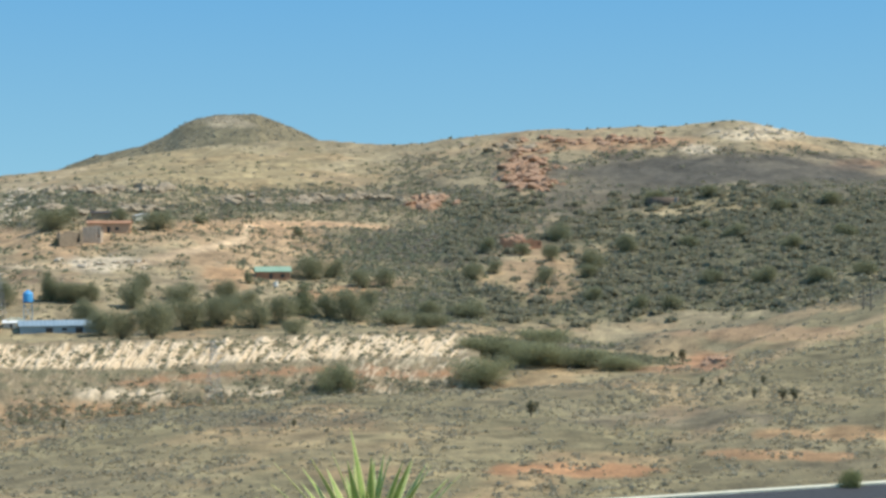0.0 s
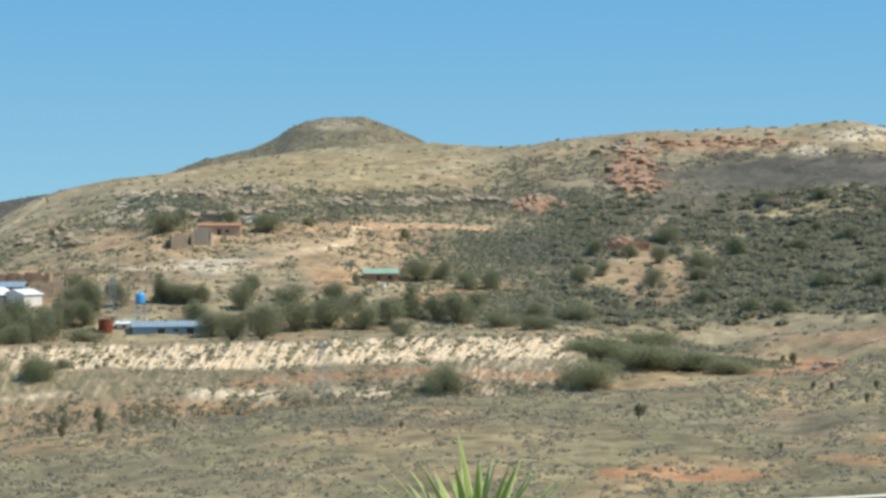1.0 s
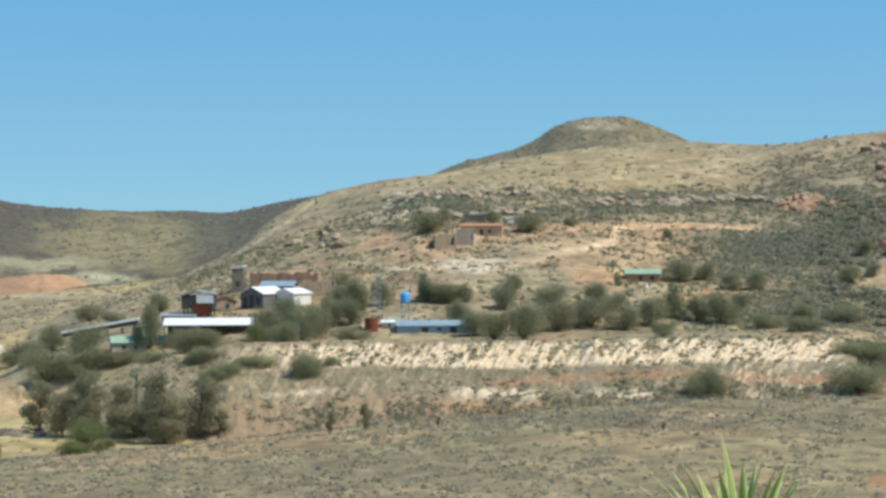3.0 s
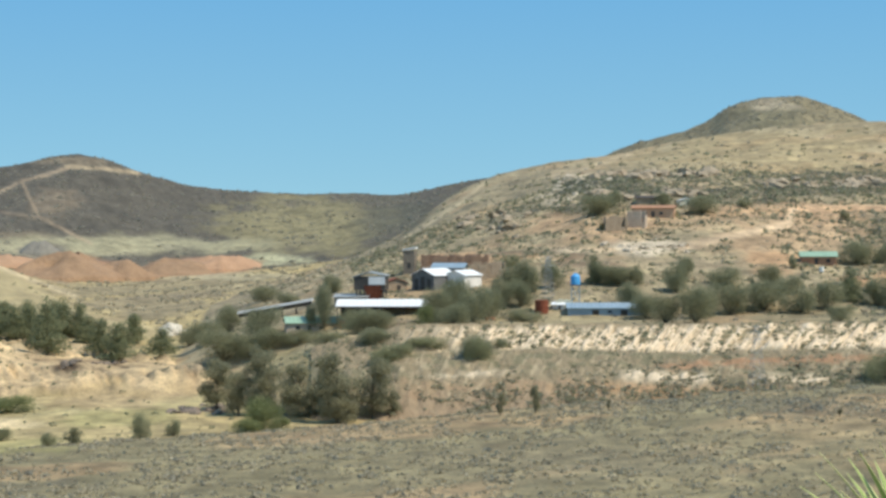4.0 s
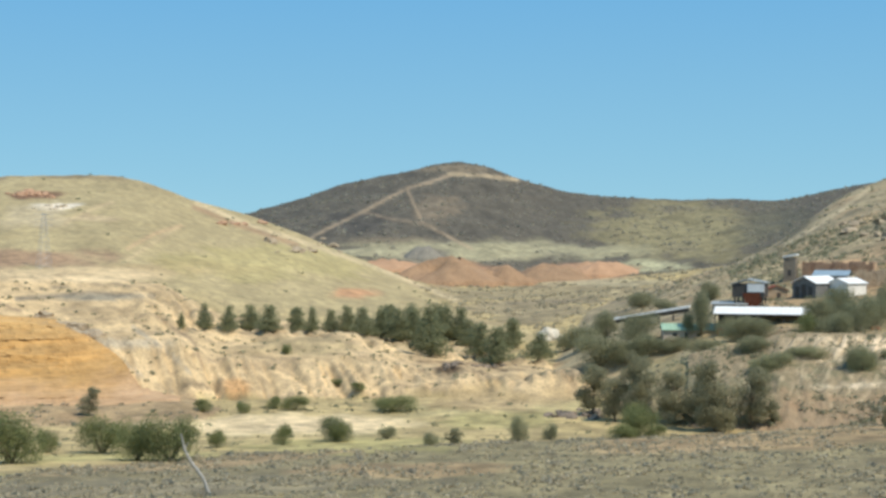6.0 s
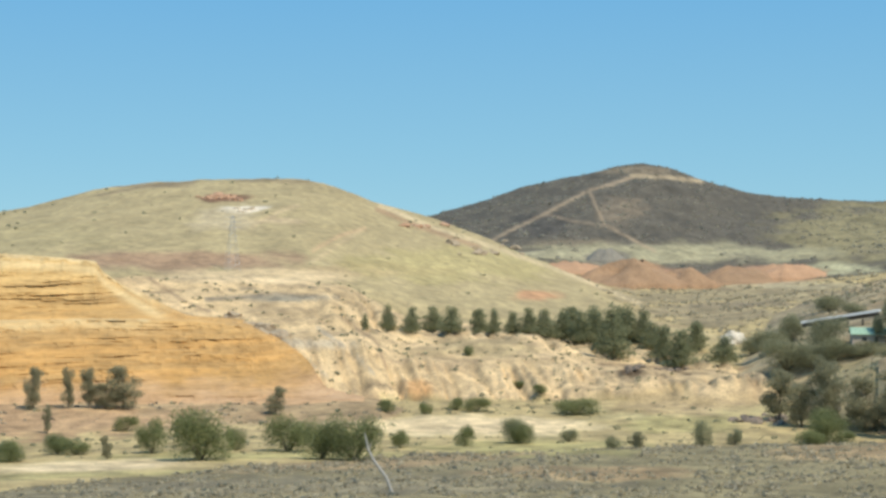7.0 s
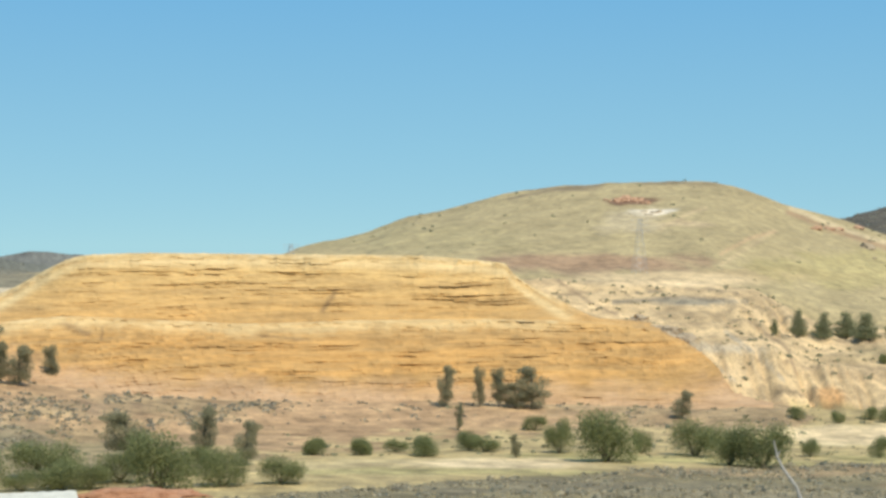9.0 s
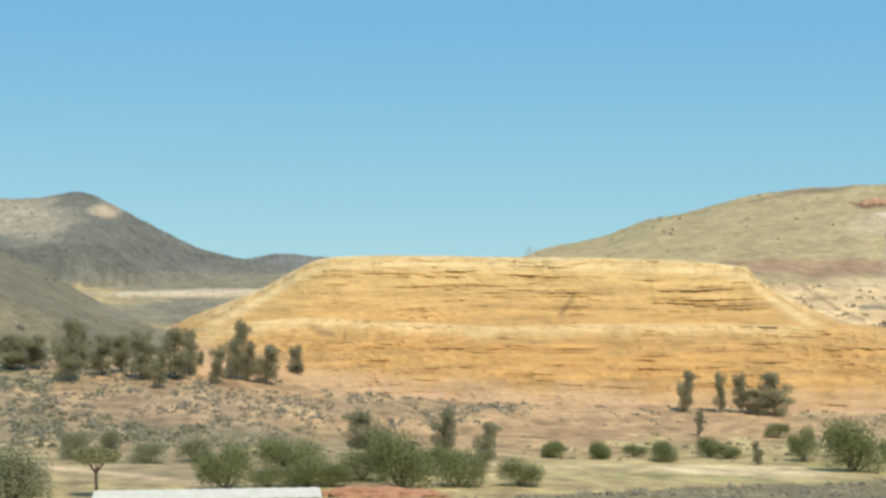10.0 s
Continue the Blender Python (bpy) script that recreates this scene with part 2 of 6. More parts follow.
def lay_of_land():
    a2, r2 = np.meshgrid(AZ, RR, indexing="ij")
    x, y = -r2 * np.sin(np.radians(a2)), r2 * np.cos(np.radians(a2))
    z = np.interp(r2, [0, 14, 22, 60, 145, 300, 4900], [-3.6, -3.8, -7, -15, -25.0, -36, -36])
    z = z + (r2 > 280) * fbm(x / 90, y / 90, 3) * 0.8
    owner = np.full(z.shape, -1)
    for h, name in enumerate(NAMES):
        lines = HILLS[name]
        lo = max(e[0][0] for d, e in lines)
        hi = min(e[-1][0] for d, e in lines)
        for c in np.nonzero((AZ >= lo) & (AZ <= hi))[0]:
            a = AZ[c]
            rs = [line(d, a) if isinstance(d, list) else d for d, e in lines]
            zs = [r * math.tan(radians(line(e, a))) for r, (d, e) in zip(rs, lines)]
            back = 0.0 if name == "bench" else 0.03
            rs = [rs[0] - 60] + rs + [rs[-1] * 1.05, rs[-1] * 1.05 + 400]
            zs = [zs[0] - 25] + zs + [zs[-1] - rs[-3] * back * 0.4, zs[-1] - rs[-3] * back - 130]
            p = np.interp(RR, rs, zs)
            up = p > z[c]
            up &= (RR > rs[0])
            z[c] = np.where(up, p, z[c])
            owner[c] = np.where(up, h, owner[c])
    el = np.degrees(np.arctan2(z, r2))
    owner[(owner == -1) & (el < line(NEAR, a2)) & (r2 < 300)] = NAMES.index("near")
    k = np.array((1, 2, 3, 4, 3, 2, 1)) / 16
    soft = np.stack([np.convolve(np.pad(row, 3, "edge"), k, "valid") for row in z])
    z = np.where((r2 > 145) & (r2 < 760), soft, z)
    far = np.clip(r2 / 700, 0.3, 1.6)
    z += fbm(x / 55, y / 55, 4, 3) * 1.3 * far * (r2 > 140) + fbm(x / 9, y / 9, 3, 9) * 0.7 * far * (r2 > 120)
    pale = owner == NAMES.index("pale")
    face = np.clip((r2 - 362) / 6, 0, 1) * np.clip((398 - r2) / 8, 0, 1)
    brow = np.clip((r2 - 418) / 8, 0, 1) * np.clip((470 - r2) / 12, 0, 1) * np.clip((58.5 - a2) / 2, 0, 1)
    lean = a2 * 1.5 - (r2 - 366) / 30 + 0.25 * fbm(a2 * 1.3, r2 / 15, 2, 2)
    gully = np.abs(rough(lean, r2 / 70, 5)) ** 0.7 + 0.45 * np.abs(rough(lean * 2.7, r2 / 30, 6)) ** 0.7
    z += pale * ((face + 0.8 * brow) * (gully - 0.55) * 3.8 + fbm(x / 14, y / 14, 3, 15) * (1.5 - 0.9 * face) + (1 - face) * 0.9 * (np.abs((z / 2.6 + fbm(x / 40, y / 40, 2, 19)) % 1 - 0.5) - 0.25))
    scarp = np.isin(owner, [NAMES.index("main"), NAMES.index("flank")])
    step = z / 5 + 1.2 * fbm(x / 70, y / 70, 3, 23)
    z += scarp * (r2 < 820) * 1.1 * (np.abs((step % 1) - 0.5) - 0.25) * np.clip(rough(x / 60, y / 60, 29) * 2 + 0.6, 0, 1.5)
    return x, y, z + EYE, owner, a2, r2


GX, GY, GZ, OWNER, GA, GR = lay_of_land()
LOOK = np.degrees(np.arctan2(GZ - EYE, GR))


def sight(a, e, first=20.0):
    """The place where the line of sight at this bearing and height meets the ground, and its distance."""
    c = int(np.clip(np.searchsorted(AZ, a), 1, len(AZ) - 1))
    col = LOOK[c]
    hit = np.nonzero((col >= e) & (RR > first))[0]
    if not len(hit):
        i = len(RR) - 1 if first > 3000 else int(np.argmax(np.where(RR > first, col, -90)))
        r = RR[i]
    else:
        i = hit[0]
        f = (e - col[i - 1]) / max(col[i] - col[i - 1], 1e-6)
        r = RR[i - 1] + (RR[i] - RR[i - 1]) * min(max(f, 0), 1)
    return on_ground(a, r), r


def on_ground(a, r):
    c = int(np.clip(np.searchsorted(AZ, a), 1, len(AZ) - 1))
    f = (a - AZ[c - 1]) / (AZ[c] - AZ[c - 1])
    z = np.interp(r, RR, GZ[c - 1] * (1 - f) + GZ[c] * f)
    return Vector((-r * math.sin(radians(a)), r * math.cos(radians(a)), float(z)))


# ---- ground cover ----
TRACK = (0.34, 0.27, 0.19)
TAN, GREY, RED, WHITE = (0.36, 0.29, 0.18), (0.15, 0.135, 0.10), (0.41, 0.24, 0.145), (0.66, 0.57, 0.43)
ASH = (0.098, 0.093, 0.08)
SCRUB, BURNT, LIME, OCHRE = (0.15, 0.145, 0.09), (0.115, 0.105, 0.085), (0.34, 0.315, 0.15), (0.58, 0.38, 0.14)
# farleft's blue-grey holds some of the distance haze in its base colour
BASE = {"near": (0.222, 0.198, 0.12), "flank": (0.25, 0.22, 0.14), "bench": (0.29, 0.25, 0.155), "main": (0.335, 0.285, 0.185), "peak": (0.19, 0.17, 0.11),
        "dark": (0.10, 0.092, 0.075), "pale": (0.50, 0.39, 0.24), "left": (0.345, 0.295, 0.175), "farleft": (0.135, 0.142, 0.125), "farridge": (0.16, 0.165, 0.155), "rise": (0.28, 0.24, 0.155), "apron": (0.32, 0.245, 0.15), "nearleft": (0.165, 0.153, 0.112)}


BLOT = fbm(GA * 1.1, np.log(GR) * 30, 4, 51)
SPECK = fbm(GX / 7, GY / 7, 3, 53)
SHRUBS = np.zeros_like(GZ)
BARE = np.zeros_like(GZ)


def ground_cover():
    col = np.empty((*GZ.shape, 3))
    col[:] = (0.34, 0.29, 0.16)
    for h, name in enumerate(NAMES):
        col[OWNER == h] = BASE[name]
    low = ((OWNER == NAMES.index("dark")) & (GR < 830)) | (OWNER == -1)
    col[low] = (0.37, 0.305, 0.165)
    flat = np.clip(0.25 + 0.75 * np.clip((GR - 394) / 8, 0, 1) * np.clip((57 - GA) / 3, 0, 1), 0, 1)
    m = (np.clip(0.25 + 1.8 * fbm(GX / 14, GY / 14, 4, 59), 0, 0.75) * flat * (OWNER == NAMES.index("pale")))[..., None]
    col = col * (1 - m) + np.array((0.36, 0.285, 0.175)) * m
    m = (np.clip(1.6 * fbm(GX / 5, GY / 11, 3, 58) - 0.1, 0, 0.5) * (OWNER == NAMES.index("pale")))[..., None]
    col = col * (1 - m) + np.array((0.27, 0.21, 0.14)) * m
    m = (np.clip(2.4 * fbm(GX / 18 + 9, GY / 26, 4, 60) - 0.25, 0, 0.45) * np.isin(OWNER, [NAMES.index(n) for n in ("near", "flank", "rise", "apron", "main", "bench")]))[..., None]
    col = col * (1 - m) + np.array((0.43, 0.29, 0.17)) * m
    wild = np.clip(fbm(GX / 40, GY / 40, 4, 57) * 1.6 + 0.25, 0, 1) * 0.55
    wild = (wild * np.isin(OWNER, [NAMES.index(n) for n in ("near", "flank", "bench", "main", "rise")]))[..., None]
    return col * (1 - wild) + np.array((0.19, 0.165, 0.115)) * wild


def blend(rows, near, far, m, colour, strength):
    """Lays a colour over the ground of some bearings, between two distances."""
    m = np.clip(m, 0, 1) * strength * ((GR[rows] > near) & (GR[rows] < far))
    COVER[rows] = COVER[rows] * (1 - m[..., None]) + np.array(colour) * m[..., None]
    if colour in (SCRUB, GREY, BURNT):
        SHRUBS[rows] = np.maximum(SHRUBS[rows], m)
    else:
        SHRUBS[rows] *= 1 - m
        if strength >= 0.85:
            BARE[rows] = np.maximum(BARE[rows], m)


def patch(a, e, wide, high, colour, strength, ragged=1.0):
    """A ragged patch of ground cover about the place that is sighted at this bearing and height."""
    r = sight(a, e)[1]
    rows = np.nonzero(np.abs(AZ - a) < wide * 1.6)[0]
    d = np.hypot((GA[rows] - a) / wide, (LOOK[rows] - e) / high) + ragged * (0.75 * BLOT[rows] + 0.35 * SPECK[rows])
    blend(rows, r * 0.7, r * 1.45, (1.2 - d) / 0.5, colour, strength)


def stroke(points, wide, colour, strength):
    """A line of colour over the ground through the sighted places: tracks, ridge and ledge lines."""
    near, far = min(sight(a, e)[1] for a, e in points) * 0.8, max(sight(a, e)[1] for a, e in points) * 1.25
    rows = np.nonzero((AZ > min(p[0] for p in points) - wide * 3) & (AZ < max(p[0] for p in points) + wide * 3))[0]
    best = np.full(GA[rows].shape, 99.0)
    for (a0, e0), (a1, e1) in zip(points, points[1:]):
        s = np.clip(((GA[rows] - a0) * (a1 - a0) + (LOOK[rows] - e0) * (e1 - e0)) / ((a1 - a0) ** 2 + (e1 - e0) ** 2), 0, 1)
        best = np.minimum(best, np.hypot(GA[rows] - a0 - s * (a1 - a0), LOOK[rows] - e0 - s * (e1 - e0)))
    blend(rows, near, far, 1.4 - best / wide * 1.4 - 0.5 * SPECK[rows], colour, strength)


def sheet(name, pts, cols, material, wrap):
    """A mesh over a grid of places, with its cover."""
    n, m = pts.shape[:2]
    i = np.arange(n if wrap else n - 1)
    j = np.arange(m - 1)
    a = (i[:, None] * m + j[None, :])
    b = ((i[:, None] + 1) % n * m + j[None, :])
    quads = np.stack([a, a + 1, b + 1, b], -1).reshape(-1, 4)
    me = bpy.data.meshes.new(name)
    me.vertices.add(n * m)
    me.vertices.foreach_set("co", pts.reshape(-1).astype(np.float32))
    me.loops.add(len(quads) * 4)
    me.loops.foreach_set("vertex_index", quads.reshape(-1).astype(np.int32))
    me.polygons.add(len(quads))
    me.polygons.foreach_set("loop_start", np.arange(0, len(quads) * 4, 4, dtype=np.int32))
    me.update(calc_edges=True)
    me.polygons.foreach_set("use_smooth", np.ones(len(quads), bool))
    at = me.color_attributes.new("cover", "FLOAT_COLOR", "POINT")
    rgba = np.ones((n * m, 4), np.float32)
    rgba[:, :3] = cols.reshape(-1, 3)
    at.data.foreach_set("color", rgba.reshape(-1))
    me.materials.append(material)
    return new(name, me)


COVER = ground_cover()
patch(15.96, -0.12, 2.66, 1.02, SCRUB, 0.75)
patch(4.75, 2.62, 5.53, 0.86, BURNT, 0.8)
patch(2.18, 0.22, 6.76, 1.74, SCRUB, 0.8)
patch(10.84, 1.18, 3.28, 0.82, GREY, 0.75)
patch(8.82, -2.09, 5.32, 0.66, SCRUB, 0.75)
patch(14.95, -1.97, 3.48, 0.82, SCRUB, 0.6)
patch(3.77, -1.09, 6.96, 1.02, SCRUB, 0.85)
patch(7.19, -1.59, 3.28, 1.02, SCRUB, 0.8)
patch(11.87, 0.27, 2.46, 1.02, GREY, 0.6)
patch(-0.17, 1.20, 3.28, 1.23, SCRUB, 0.8)
patch(13.92, -0.75, 2.46, 0.82, SCRUB, 0.6)
patch(7.78, 1.67, 2.46, 0.61, GREY, 0.6)
patch(14.93, 1.92, 7.16, 0.45, GREY, 0.55)
patch(12.88, 2.93, 3.07, 0.51, GREY, 0.3)
patch(21.02, 2.94, 5.12, 0.82, (0.34, 0.28, 0.16), 0.6)
patch(10.22, 2.91, 0.86, 0.61, RED, 0.7)
patch(9.92, 2.40, 0.51, 0.29, (0.3, 0.13, 0.07), 0.6)
patch(13.81, 1.71, 0.74, 0.25, RED, 0.9)
patch(7.57, 3.81, 2.87, 0.25, RED, 0.55)
patch(1.97, 4.07, 1.43, 0.27, WHITE, 0.6)
patch(3.95, 3.54, 0.61, 0.18, WHITE, 0.8)
patch(10.74, 0.26, 0.82, 0.20, RED, 0.8)
patch(9.83, -0.77, 1.47, 0.82, (0.36, 0.26, 0.165), 0.8)
patch(10.04, -1.62, 1.23, 0.37, (0.45, 0.26, 0.14), 0.8)
patch(16.58, -1.55, 1.74, 0.25, (0.45, 0.28, 0.16), 0.8)
patch(15.15, -1.15, 1.02, 0.18, (0.42, 0.30, 0.2), 0.8)
patch(-1.43, 2.93, 1.13, 0.18, RED, 0.8)
patch(0.81, -0.59, 0.61, 0.20, RED, 0.6)
patch(4.76, 0.84, 4.09, 0.29, (0.33, 0.25, 0.15), 0.4)
patch(2.17, 1.52, 1.23, 0.29, (0.36, 0.30, 0.17), 0.7)
patch(25.20, -0.38, 1.19, 0.31, (0.60, 0.53, 0.42), 0.8)
patch(26.36, 2.12, 2.25, 0.20, WHITE, 0.55)
patch(27.72, -0.47, 1.43, 0.10, WHITE, 0.6)
patch(28.48, 1.47, 0.82, 0.33, WHITE, 0.6)
patch(19.62, 0.10, 2.87, 1.02, (0.43, 0.30, 0.19), 0.65)
patch(21.03, 0.91, 4.09, 0.37, (0.42, 0.29, 0.18), 0.7)
patch(24.02, 0.52, 2.46, 0.33, (0.43, 0.31, 0.2), 0.6)
patch(24.02, 1.42, 3.68, 0.18, GREY, 0.7)
patch(26.36, 1.72, 2.46, 0.33, GREY, 0.75)
patch(20.02, 1.52, 4.09, 0.20, GREY, 0.6)
patch(22.43, 1.22, 2.46, 0.16, GREY, 0.5)
patch(27.33, 0.92, 2.05, 0.20, GREY, 0.5)
patch(27.73, -1.06, 1.84, 0.29, (0.3, 0.25, 0.17), 0.6)
patch(23.03, -1.00, 3.68, 0.20, (0.3, 0.25, 0.17), 0.6)
patch(27.34, 0.33, 2.25, 0.45, (0.46, 0.32, 0.2), 0.7)
patch(20.43, -0.92, 1.23, 0.37, (0.44, 0.28, 0.16), 0.7)
patch(25.78, 0.72, 1.23, 0.29, (0.42, 0.30, 0.2), 0.7)
patch(1.21, -2.99, 3.48, 0.27, (0.40, 0.27, 0.17), 0.7)
patch(3.69, -4.01, 1.23, 0.29, RED, 0.85)
patch(5.19, -4.26, 1.64, 0.14, RED, 0.7)
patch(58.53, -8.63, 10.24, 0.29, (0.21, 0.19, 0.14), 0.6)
patch(8.64, -7.90, 3.48, 0.23, (0.44, 0.24, 0.13), 0.8)
patch(-0.72, -6.52, 2.46, 0.25, (0.45, 0.29, 0.16), 0.7)
patch(1.23, -7.26, 2.87, 0.16, (0.45, 0.27, 0.15), 0.7)
patch(2.80, -5.20, 4.09, 0.41, TAN, 0.5)
patch(9.64, -3.66, 3.07, 0.61, SCRUB, 0.85)
patch(6.39, -4.02, 1.23, 0.29, SCRUB, 0.6)
patch(17.01, -7.03, 7.16, 0.61, (0.33, 0.28, 0.17), 0.5)
patch(19.04, -5.99, 6.14, 0.29, GREY, 0.5)
patch(4.79, -6.02, 4.09, 0.33, (0.2, 0.17, 0.13), 0.5)
patch(46.42, 1.24, 0.86, 0.51, (0.2, 0.165, 0.12), 0.8)
patch(49.37, 0.73, 1.23, 0.41, (0.07, 0.066, 0.06), 0.7)
patch(37.74, 0.43, 3.07, 1.02, (0.26, 0.235, 0.13), 0.75)
patch(34.47, 0.63, 1.23, 0.82, (0.1, 0.1, 0.075), 0.7)
patch(48.20, 0.04, 1.64, 0.20, (0.2, 0.17, 0.12), 0.6)
patch(49.17, -0.32, 1.02, 0.12, (0.45, 0.43, 0.33), 0.8)
patch(45.04, -0.31, 5.53, 0.37, (0.33, 0.315, 0.21), 0.85)
patch(46.0, 2.72, 1.5, 0.14, (0.21, 0.175, 0.125), 0.8)
patch(38.76, -0.84, 1.43, 0.20, (0.42, 0.42, 0.28), 0.8)
patch(45.64, -1.14, 1.64, 0.41, (0.4, 0.24, 0.15), 0.95)
patch(42.02, -1.11, 1.84, 0.37, (0.4, 0.25, 0.16), 0.9)
patch(40.60, -0.91, 1.02, 0.18, (0.5, 0.28, 0.17), 0.8)
patch(47.02, -0.49, 0.78, 0.29, (0.2, 0.185, 0.15), 0.95)
patch(41.82, -1.77, 4.91, 0.37, (0.27, 0.235, 0.155), 0.8)
patch(43.24, -2.41, 2.87, 0.41, (0.25, 0.215, 0.145), 0.8)
patch(41.41, -2.11, 3.68, 0.10, (0.2, 0.17, 0.12), 0.7)
patch(38.97, -2.53, 1.84, 0.16, (0.2, 0.17, 0.12), 0.6)
patch(39.79, -1.41, 3.28, 0.12, (0.42, 0.38, 0.26), 0.6)
patch(45.24, -3.20, 1.23, 0.41, (0.38, 0.3, 0.18), 0.6)
# the quarry cave's inner shade painted as a dark patch; no hollow
patch(60.89, 1.67, 0.86, 0.12, (0.16, 0.09, 0.06), 0.9)
patch(64.04, 2.13, 2.46, 0.12, (0.2, 0.16, 0.11), 0.6)
patch(58.55, 2.31, 1.64, 0.08, (0.2, 0.16, 0.11), 0.5)
patch(60.08, 1.29, 0.72, 0.14, (0.7, 0.66, 0.58), 0.95)
patch(60.79, 0.92, 1.27, 0.37, (0.45, 0.39, 0.27), 0.7)
patch(58.95, 0.88, 1.02, 0.10, (0.45, 0.36, 0.24), 0.7)
patch(62.21, -0.57, 4.09, 0.33, (0.31, 0.23, 0.155), 0.9)
patch(55.88, -0.91, 3.07, 0.25, (0.33, 0.25, 0.15), 0.5)
patch(49.47, -1.81, 0.92, 0.18, (0.42, 0.24, 0.14), 0.85)
patch(52.41, -0.70, 4.09, 0.61, (0.40, 0.36, 0.17), 0.5)
patch(68.61, 0.29, 3.68, 0.51, (0.36, 0.32, 0.18), 0.4)
patch(51.99, -6.53, 3.89, 0.39, (0.62, 0.53, 0.33), 0.95)
patch(54.85, -6.45, 1.23, 0.18, (0.62, 0.53, 0.33), 0.9)
patch(49.77, -7.26, 3.89, 0.29, LIME, 0.85)
patch(60.17, -7.54, 5.73, 0.18, LIME, 0.8)
patch(65.23, -7.68, 3.07, 0.12, (0.6, 0.5, 0.32), 0.9)
patch(71.32, -5.94, 3.07, 0.86, (0.37, 0.255, 0.155), 0.95)
patch(66.03, -6.25, 5.32, 0.53, (0.37, 0.255, 0.155), 0.85)
patch(61.39, -6.60, 3.07, 0.29, (0.36, 0.29, 0.18), 0.5)
patch(46.37, -5.90, 2.46, 0.41, (0.38, 0.34, 0.19), 0.7)
patch(58.54, -3.57, 2.46, 0.16, (0.46, 0.43, 0.36), 0.6)
patch(53.83, -5.19, 0.51, 0.31, (0.5, 0.3, 0.14), 0.8)
patch(51.19, -3.75, 2.46, 0.29, (0.36, 0.3, 0.18), 0.7)
patch(46.37, -4.60, 2.05, 0.33, (0.42, 0.33, 0.21), 0.6)
patch(44.73, -5.57, 2.46, 0.49, (0.4, 0.31, 0.17), 0.8)
patch(42.07, -5.98, 1.84, 0.33, (0.37, 0.33, 0.18), 0.7)
patch(44.32, -6.38, 2.05, 0.29, LIME, 0.7)
patch(31.77, -5.87, 2.46, 0.25, (0.38, 0.28, 0.17), 0.8)
patch(33.55, -6.20, 1.64, 0.16, (0.5, 0.42, 0.24), 0.8)
patch(36.57, -3.72, 1.43, 0.51, (0.4, 0.32, 0.19), 0.6)
patch(37.78, -4.54, 1.64, 0.41, (0.35, 0.3, 0.16), 0.6)
patch(85.98, -5.68, 6.14, 0.61, (0.36, 0.26, 0.18), 0.55)
patch(88.94, -4.05, 3.68, 0.29, (0.46, 0.33, 0.22), 0.7)
patch(89.89, -7.00, 3.07, 0.37, (0.42, 0.33, 0.2), 0.6)
patch(80.74, -5.10, 3.68, 0.33, (0.37, 0.255, 0.155), 0.85)
patch(73.78, -6.68, 4.50, 0.82, (0.37, 0.255, 0.155), 0.9)
patch(68.70, -7.90, 6.14, 0.29, (0.44, 0.37, 0.22), 0.8)
patch(67.69, -8.07, 6.14, 0.12, LIME, 0.7)
patch(91.29, 1.20, 1.23, 0.51, (0.32, 0.28, 0.22), 0.7)
patch(88.10, 1.18, 0.37, 0.16, (0.36, 0.3, 0.22), 0.8)
patch(89.55, -0.27, 2.46, 0.41, (0.11, 0.11, 0.09), 0.6)
patch(89.53, -2.46, 4.09, 0.33, (0.2, 0.18, 0.13), 0.6)
patch(85.01, -1.66, 3.48, 0.16, (0.42, 0.36, 0.26), 0.8)
patch(84.00, -2.16, 2.46, 0.33, (0.2, 0.19, 0.14), 0.8)
patch(2.96, 2.24, 0.61, 0.12, (0.36, 0.30, 0.17), 0.5)
patch(30.80, -0.77, 3.48, 0.18, (0.45, 0.3, 0.18), 0.8)
patch(28.57, -1.01, 2.46, 0.12, (0.25, 0.18, 0.12), 0.7)
patch(32.02, -1.21, 2.46, 0.16, (0.34, 0.26, 0.17), 0.6)
patch(21.11, 4.15, 1.23, 0.41, (0.16, 0.15, 0.095), 0.6)
patch(21.01, 4.63, 0.92, 0.18, (0.34, 0.30, 0.22), 0.8)
patch(3.2, 2.75, 6.2, 0.62, ASH, 0.9, 0.4)
patch(-1.5, 2.15, 3.0, 0.5, ASH, 0.8, 0.5)
patch(7.8, 1.55, 2.6, 1.3, (0.13, 0.12, 0.095), 0.75, 0.6)
patch(13.6, 0.15, 2.7, 0.72, BURNT, 0.85, 0.5)
patch(1.2, 0.35, 7.2, 1.75, SCRUB, 0.95, 0.45)
patch(5.0, -1.55, 7.6, 0.72, SCRUB, 0.95, 0.45)
patch(12.6, -1.9, 3.2, 0.9, SCRUB, 0.9, 0.6)
patch(9.75, -0.95, 1.3, 0.85, (0.34, 0.25, 0.16), 0.8, 1.0)
patch(5.1, 1.25, 1.6, 0.22, (0.40, 0.33, 0.21), 0.8)
patch(2.9, 1.55, 1.4, 0.2, (0.38, 0.31, 0.19), 0.7)
patch(84.6, -1.25, 5.0, 0.4, (0.19, 0.18, 0.14), 0.9, 0.3)
patch(84.6, -2.3, 4.6, 0.55, (0.20, 0.19, 0.145), 0.95, 0.3)
patch(84.9, -1.68, 3.4, 0.09, (0.5, 0.42, 0.30), 0.95, 0.3)
patch(90.8, 0.9, 1.6, 0.75, (0.33, 0.30, 0.24), 0.75)
patch(88.3, 1.3, 0.6, 0.22, (0.44, 0.37, 0.28), 0.9)
